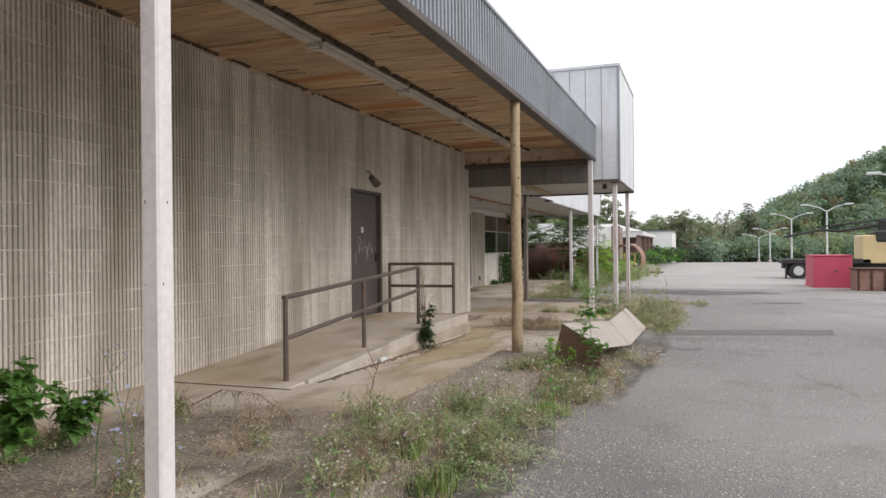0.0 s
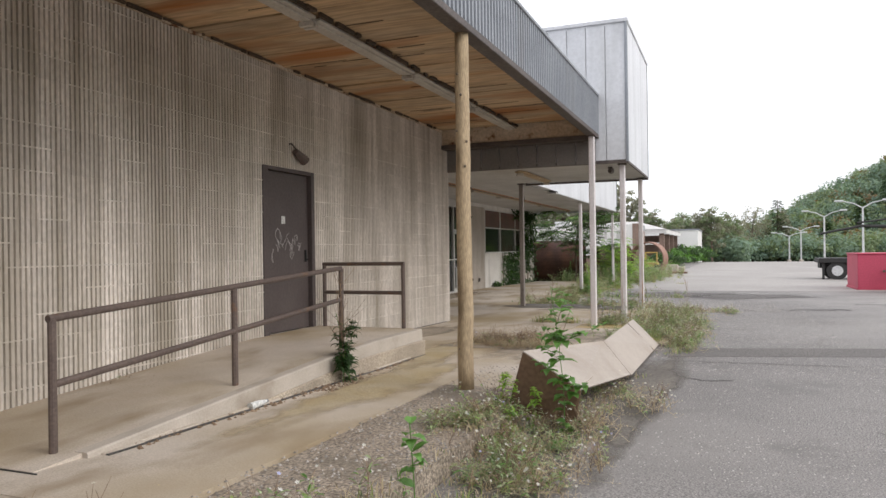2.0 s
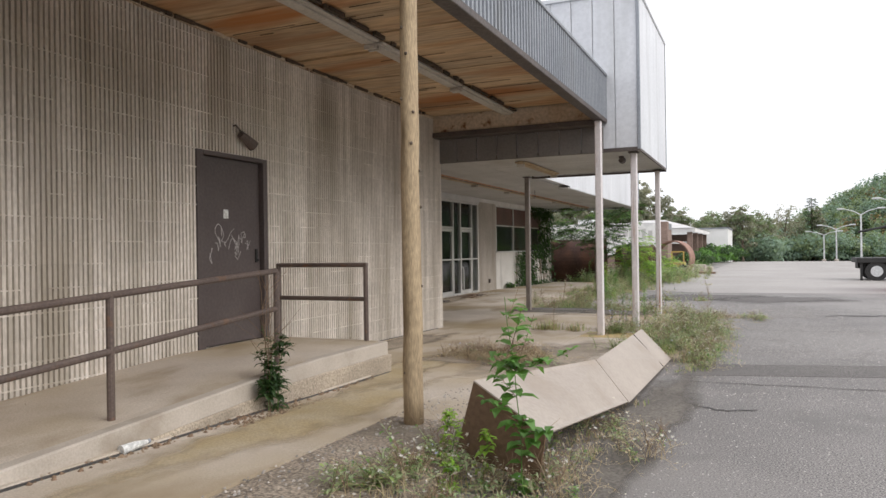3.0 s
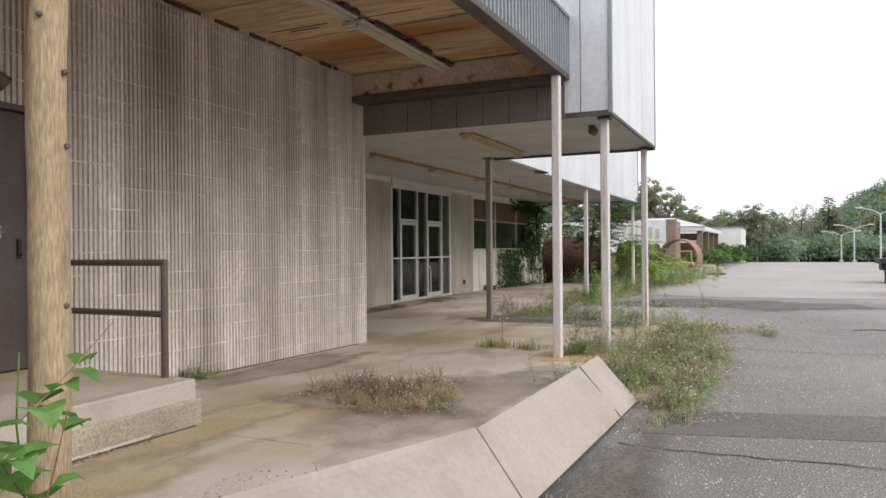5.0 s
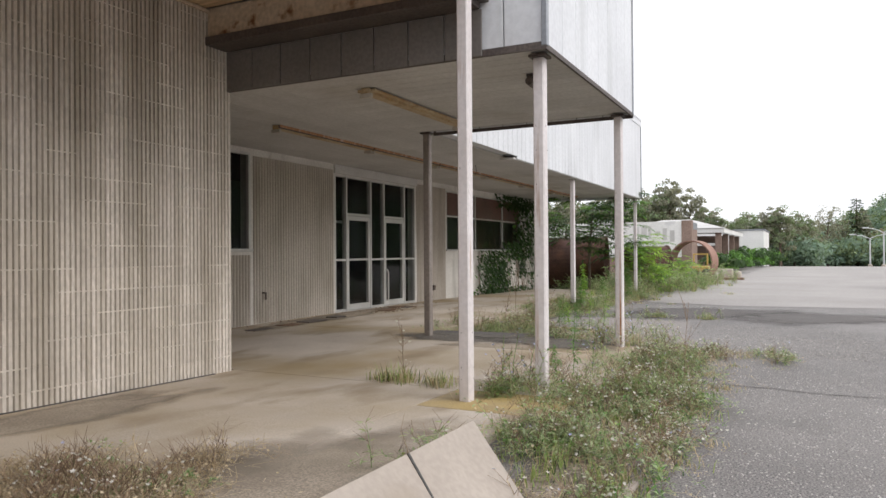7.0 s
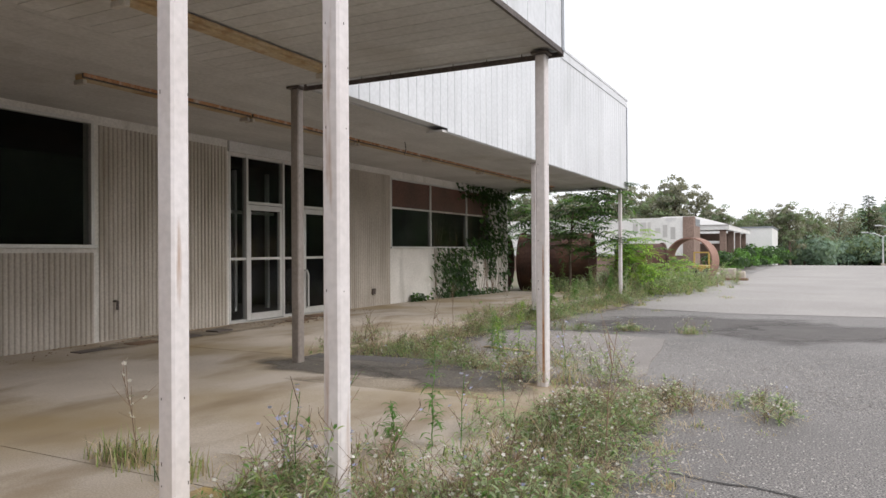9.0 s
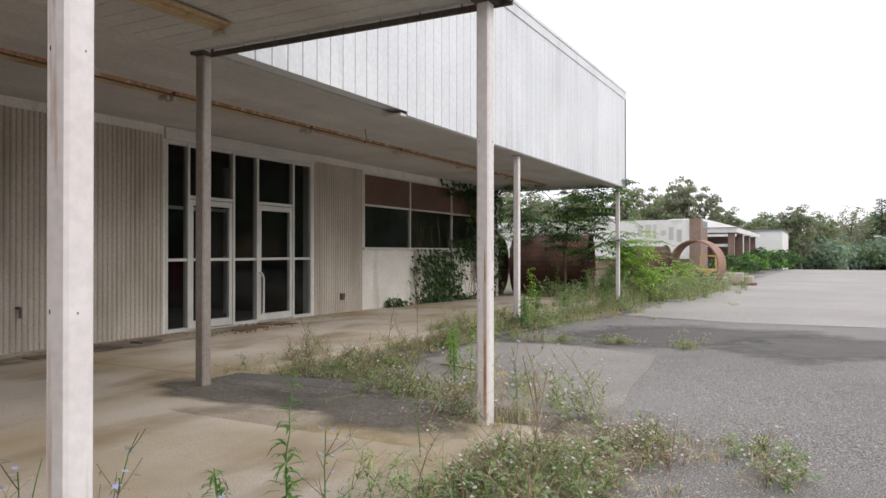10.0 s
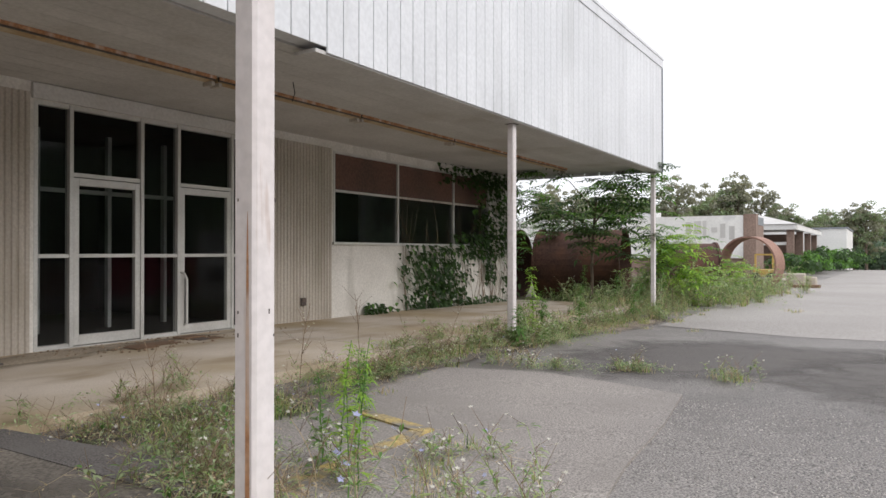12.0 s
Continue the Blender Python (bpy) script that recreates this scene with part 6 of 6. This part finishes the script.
def crane_truck():
    t = thing("crane_truck", (12, 43, -0.2), "parked flatbed crane truck with a cream body", "truck")
    g = -0.22
    part("flatbed", boxes((10.3, 14.5, 42.4, 44.6, 0.62, 0.85), bevel=0.02), M_BLACK, t)
    part("chassis", boxes((10.4, 18.5, 43.0, 44.0, 0.35, 0.61)), M_BLACK, t)
    for x in (11.1, 13.2, 17.6):
        w = part("wheel", tube(bmesh.new(), [(x, 42.45, g + 0.45), (x, 42.75, g + 0.45)], 0.45, sides=20), M_BLACK, t)
        part("rim", tube(bmesh.new(), [(x, 42.43, g + 0.45), (x, 42.449, g + 0.45)], 0.25, sides=16), M_LAMP, w)
        part("wheel", tube(bmesh.new(), [(x, 44.25, g + 0.45), (x, 44.55, g + 0.45)], 0.45, sides=20), M_BLACK, t)
    part("support_leg", boxes((10.45, 10.55, 42.5, 42.6, g, 0.6)), M_BLACK, t)
    part("body", boxes((14.1, 16.3, 42.4, 44.6, 0.62, 2.1), bevel=0.05), M_CREAM, t)
    part("engine_cover", boxes((14.7, 16.0, 42.3, 44.0, 1.7, 2.35), bevel=0.12), M_BLACK, t)
    cab = part("cab", boxes((16.4, 18.6, 42.4, 44.6, 0.5, 2.2), bevel=0.1), M_WHITEBLD, t)
    part("windscreen", boxes((16.8, 18.0, 42.36, 42.399, 1.4, 2.0)), M_GLASS, cab)
    part("crane_boom", tube(bmesh.new(), [(10.4, 42.6, 2.05), (12.2, 42.8, 2.4), (13.3, 43.0, 2.35), (15.8, 43.2, 2.75)], 0.05, 0.10, 8), M_BLACK, t)
    part("crane_boom", tube(bmesh.new(), [(12.0, 42.7, 2.55), (15.4, 43.2, 2.95)], 0.04, 0.05, 8), M_BLACK, t)
    part("crane_base", boxes((15.0, 15.6, 43.0, 43.6, 2.1, 2.9), bevel=0.05), M_BLACK, t)
    t.location.x -= 0.8


crane_truck()


# ---- woods and hill ----
def hill_z(x, y):
    ridge = np.interp(x, (-5, 9, 18, 37, 46, 100, 220, 600), (0, 4, 8.7, 18.3, 23.3, 40, 52, 58))
    back = ridge * smoothstep(148, 205, y)
    # out-of-view flank, added so the window panes mirror hill instead of bright sky
    side = 16 * smoothstep(75, 160, x) * (1 - smoothstep(190, 260, y) * 0.3)
    return max(back, side) + 1.2 * noise.noise((x * 0.05, y * 0.05, 0))


def make_hill():
    bm = bmesh.new()
    xs = [-10 + 8 * i for i in range(0, 62)]
    ys = [-160 + 10 * i for i in range(0, 48)]
    grid = [[bm.verts.new((x, y, ground_z(x, min(y, 190)) - 0.6 + hill_z(x, y))) for x in xs] for y in ys]
    for a, b in zip(grid, grid[1:]):
        for i in range(len(xs) - 1):
            q = (a[i], a[i + 1], b[i + 1], b[i])
            if max(v.co.z - ground_z(v.co.x, v.co.y) for v in q) > 0.1:
                bm.faces.new(q)
    structure("hill", bm, M_HILLSOIL, "wooded green hill beyond the lot", "hill")


make_hill()


def woods(name, label, seed, clumps, mats, quads=42):
    """Leafy clumps of given centres and radii, as one mass of small leaf faces."""
    rg = np.random.default_rng(seed)
    vs, mi = [], []
    for (x, y, z, r, size, m) in clumps:
        n = int(quads * (0.7 + 0.6 * rg.random()))
        d = rg.normal(size=(n, 3))
        d /= np.linalg.norm(d, axis=1)[:, None]
        d[:, 2] = np.abs(d[:, 2]) * 1.1 - 0.25
        c = np.array((x, y, z)) + d * r * (0.55 + 0.5 * rg.random((n, 1)))
        u = rg.normal(size=(n, 3))
        w = np.cross(u, d + 0.6 * rg.normal(size=(n, 3)))
        u = np.cross(w, d)
        u /= np.linalg.norm(u, axis=1)[:, None] + 1e-6
        w /= np.linalg.norm(w, axis=1)[:, None] + 1e-6
        s = size * (0.5 + rg.random((n, 1)))
        quad = np.stack((c - u * s, c + w * s * 0.7, c + u * s, c - w * s * 0.6), axis=1)
        vs.append(quad.reshape(-1, 3))
        mi.extend([m] * n)
    v = np.concatenate(vs)
    me = bpy.data.meshes.new(name)
    me.from_pydata(v.tolist(), [], np.arange(len(v)).reshape(-1, 4).tolist())
    for m in mats:
        me.materials.append(m)
    me.polygons.foreach_set("material_index", mi)
    me.update()
    return tagged(new(name, me), label, "woods", kind="stuff")


rw = random.Random(12)
cl = []
for i in range(2300):
    x, y = rw.uniform(-2, 120), rw.uniform(146, 212)
    if hill_z(x, y) < 0.5:
        continue
    r = rw.uniform(1.4, 3.2)
    cl.append((x, y, ground_z(x, min(y, 190)) - 0.6 + hill_z(x, y) + r * rw.uniform(0.4, 1.3), r, 0.30, 1 if rw.random() < 0.07 else (2 if rw.random() < 0.3 else 0)))
M_AUTUMN = leaf_material("turning_foliage", (0.17, 0.12, 0.06), (0.20, 0.145, 0.07), 0.3)
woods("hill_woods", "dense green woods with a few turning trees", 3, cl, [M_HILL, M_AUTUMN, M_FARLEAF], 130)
# unseen woods on the added flank, darkening what the glass reflects
cl = []
for i in range(420):
    x, y = rw.uniform(60, 175), rw.uniform(-120, 145)
    if hill_z(x, y) > 0.4:
        r = rw.uniform(3, 6)
        cl.append((x, y, hill_z(x, y) + r * 0.6, r, 1.3, 0))
woods("side_woods", "unseen dense woods added on the hill flank for reflections", 4, cl, [M_HILL], 40)
cl = []
for i in range(300):
    x = rw.uniform(2, 48)
    y = 146 + rw.uniform(-4, 6) + abs(x - 20) * 0.05
    r = rw.uniform(1.0, 2.4)
    cl.append((x, y, ground_z(x, y) + r * rw.uniform(0.3, 1.6), r, 0.25, 1 if rw.random() < 0.7 else 0))
for i in range(200):
    x, y = rw.uniform(-14, 8), rw.uniform(124, 138)
    r = rw.uniform(1.0, 2.6)
    cl.append((x, y, ground_z(x, y) + r * rw.uniform(0.3, 1.5), r, 0.25, 1))
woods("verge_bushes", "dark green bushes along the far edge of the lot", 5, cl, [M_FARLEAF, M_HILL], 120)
cl = []
for i in range(44):
    y = rw.uniform(88, 104)
    x = 1.7 + rw.gauss(0, 0.9)
    r = rw.uniform(0.5, 1.0)
    cl.append((x, y, ground_z(x, y) + r * rw.uniform(0.4, 1.6), r, 0.13, rw.randint(0, 1)))
for i in range(60):
    y = rw.uniform(58, 100)
    x = 1.1 + rw.gauss(0, 0.35) - (y - 58) * 0.012
    r = rw.uniform(0.35, 0.8)
    cl.append((x, y, ground_z(x, y) + r * rw.uniform(0.4, 1.7), r, 0.12, rw.randint(0, 1)))
woods("shed_bushes", "green bushes along the open shed", 6, cl, [M_LEAF, M_LEAFDARK], 110)
patch("weedy_ground", [(-14, 35.7), (0.6, 35.7), (1.6, 42), (1.8, 50), (1.3, 62), (-14, 62)], M_SOIL, "weedy soil around the rusted pipes", "soil", lift=0.02)


def far_tree(seed, h, crown_r, mats, airy):
    rg = random.Random(seed)
    t = thing("tree", (0, 0, 0), "tall grey-green tree in the far treeline", "tree", "far treeline")
    bm = tube(bmesh.new(), [(0, 0, -1), (0.15, 0.1, h * 0.4), (-0.1, 0.2, h * 0.75)], 0.3, 0.1, 7)
    part("trunk", bm, M_BARK, t)
    bm = bmesh.new()
    cl = []
    for i in range(15):
        a, zz = i * 2.4, h * (0.38 + 0.6 * (i / 15))
        rr = crown_r * (1.0 - 0.75 * abs((zz / h - 0.6) / 0.42) ** 1.6) * rg.uniform(0.5, 1.05)
        p = Vector((math.cos(a) * rr, math.sin(a) * rr, zz))
        tube(bm, [(0, 0, zz - h * 0.16), p * 0.6 + Vector((0, 0, zz * 0.38)), p], 0.09, 0.03, 5)
        for j in range(5):
            u = rg.uniform(0.35, 1.05)
            cl.append((p.x * u + rg.gauss(0, 0.6), p.y * u + rg.gauss(0, 0.6), p.z + rg.gauss(0, 1.0), rg.uniform(0.45, 1.05) * crown_r / 3.0, 0.17, rg.randint(0, 1)))
    part("branchwork", bm, M_BARK, t)
    crown = woods("crown", "", seed, cl, mats, 26 if airy else 70)
    for key in ("category", "kind", "label"):
        if key in crown:
            del crown[key]
    crown.parent = t
    return t


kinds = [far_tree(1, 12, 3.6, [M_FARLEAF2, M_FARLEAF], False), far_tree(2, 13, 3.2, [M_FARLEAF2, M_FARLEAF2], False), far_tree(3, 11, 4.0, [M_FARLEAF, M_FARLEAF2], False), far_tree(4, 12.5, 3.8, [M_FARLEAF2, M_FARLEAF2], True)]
spots = []
for i in range(38):
    tx = -44 + i * 1.34 + rw.uniform(-0.8, 0.8)
    spots.append((tx, 128 + rw.uniform(-5, 8), rw.randint(0, 2), rw.uniform(0.82, 1.0) if tx < -9 else rw.uniform(0.62, 0.76)))
for x, y, k, s in ((9.5, 150, 3, 0.8), (12.0, 154, 3, 0.68), (-28, 106, 0, 0.62), (-23, 110, 1, 0.62), (-33, 104, 2, 0.62), (-18, 114, 2, 0.62), (14.8, 152, 1, 0.7)):
    spots.append((x, y, k, s))
first = {}
for x, y, k, s in spots:
    turn = Matrix.Translation((x, y, ground_z(x, y) - 0.2)) @ Matrix.Rotation(x * 7.0, 4, "Z")
    if k not in first:
        first[k] = s
        kinds[k].matrix_basis = turn @ Matrix.Scale(s, 4)
    else:
        copy_thing(kinds[k], turn @ Matrix.Scale(s / first[k], 4))


def pine(x, y, h):
    z = ground_z(x, min(y, 190)) + hill_z(x, y) - 1
    t = thing("pine_tree", (x, y, z), "dark pine standing above the woods", "tree")
    part("trunk", tube(bmesh.new(), [(x, y, z), (x, y, z + h)], 0.25, 0.05, 6), M_BARK, t)
    k = Leafy(int(x * 10), [M_LEAFDARK])
    for i in range(60):
        s = i / 60
        a, l = i * 2.4, (1 - s) * h * 0.26 + 0.4
        zz = z + h * (0.25 + 0.75 * s)
        for j in range(7):
            f = (j + 1) / 7
            p = Vector((x + math.cos(a) * l * f, y + math.sin(a) * l * f, zz - 0.2 * l * f + k.r.gauss(0, 0.08)))
            for q in (-1, 1):
                k.leaf(p, (math.cos(a + q * 0.8), math.sin(a + q * 0.8), 0.1), 0.7, 0.28, 0)
    k.emit("crown", t, offset=(x, y, z))


for x, y, h in ((36.5, 178, 8.5), (30.5, 172, 7.5), (14.0, 152, 12.0), (44, 182, 9), (24, 168, 6)):
    pine(x, y, h)

# ---- small loose things ----
bottle = thing("plastic_bottle", (1.66, 8.0, 0.17), "crushed clear plastic bottle by the ramp", "bottle")
part("body", tube(bmesh.new(), [(1.66, 7.9, 0.195), (1.67, 8.0, 0.205), (1.66, 8.08, 0.20), (1.66, 8.12, 0.20)], 0.035, 0.014, 10), M_WHITEPAPER, bottle)
part("cap", tube(bmesh.new(), [(1.66, 8.12, 0.20), (1.66, 8.14, 0.20)], 0.016, sides=10), M_GREYMETAL, bottle)
lath = thing("wood_lath", (4.85, 14.5, 0), "pale broken strip of wood in the weeds", "wood scrap")
part("strip", boxes((4.80, 4.85, 14.25, 14.75, 0.03, 0.05), bevel=0.004), M_PANEL, lath)
rd = random.Random(6)
for i in range(9):
    x, y = rd.uniform(-2.9, -2.3), rd.uniform(18.2, 26.3)
    z = slab_z(x, y)
    d = thing("debris_scrap", (x, y, z), "thin dark scrap of fallen board on the concrete", "debris", "scraps by the entrance")
    part("scrap", boxes((x, x + rd.uniform(0.1, 0.3), y, y + rd.uniform(0.15, 0.6), z + 0.002, z + rd.uniform(0.01, 0.03)), bevel=0.003), M_DARKTRIM if i % 2 else M_PANELBROWN, d)
wire = thing("hanging_wire", (-0.5, 24.6, 3.05), "short loose wire hanging from the soffit", "wire")
part("wire", tube(bmesh.new(), [(-0.5, 24.6, 3.17), (-0.49, 24.62, 3.05), (-0.51, 24.6, 2.95)], 0.006, sides=5), M_BLACK, wire)


# ---- masonry blocks of the ribbed wall ----
def block_profile():
    cols = []
    for i in range(8):
        for s, d in ((0.0, 0.0), (0.10, 0.027), (0.70, 0.027), (0.82, 0.0)):
            cols.append(((i + s) * 0.05, d))
    cols.append((0.4, 0.0))
    return cols


def block_data(dy, dz):
    cols = block_profile()
    n = len(cols)
    v = [(x, y + dy, dz + 0.001) for y, x in cols] + [(x, y + dy, dz + 0.199) for y, x in cols]
    f = [(i, i + 1, n + i + 1, n + i) for i in range(n - 1)]
    for i in range(0, n - 1, 4):
        f.append((n + i, n + i + 1, n + i + 2, n + i + 3))
    return v, f


bv, bf = block_data(0, 0)
block_mesh = bpy.data.meshes.new("block")
block_mesh.from_pydata(bv, [], bf)
block_mesh.materials.append(M_BLOCK)
rest_v, rest_f = [], []
for c in range(-20, 42):
    y0 = -0.02 + c * 0.4
    for row in range(20):
        z0 = row * 0.2
        if 10.3 < y0 < 11.5 and z0 < 2.55:
            continue
        if 5.5 < y0 < 11.6 and row < 19:
            ob = new("block", block_mesh)
            ob.parent = wall_a
            ob.location = (0.0, y0, z0)
        else:
            k = len(rest_v)
            v, f = block_data(y0, z0)
            rest_v.extend(v)
            rest_f.extend(tuple(k + q for q in t) for t in f)
me = bpy.data.meshes.new("block_rest")
me.from_pydata(rest_v, [], rest_f)
me.materials.append(M_BLOCK)
rest = new("block_rest", me)
rest.parent = wall_a
tagged(rest, kind="stuff")
rj = random.Random(14)
bm = bmesh.new()
for row in range(1, 20):
    for y0, y1 in ((-8, 10.38), (11.58, 16.775)) if row * 0.2 < 2.6 else ((-8, 16.775),):
        y = y0
        while y < y1:
            l = min(rj.uniform(0.05, 0.4), y1 - y)
            up, dn = rj.uniform(0.004, 0.0065), rj.uniform(0.005, 0.007)
            if rj.random() < 0.6:
                box(bm, -0.003, rj.choice((0.0235, 0.0275, 0.028, 0.0285)), y, y + l, row * 0.2 - dn, row * 0.2 + up)
            y += l
joint = part("mortar_joint", bm, M_JOINT, wall_a)
joint["kind"] = "stuff"
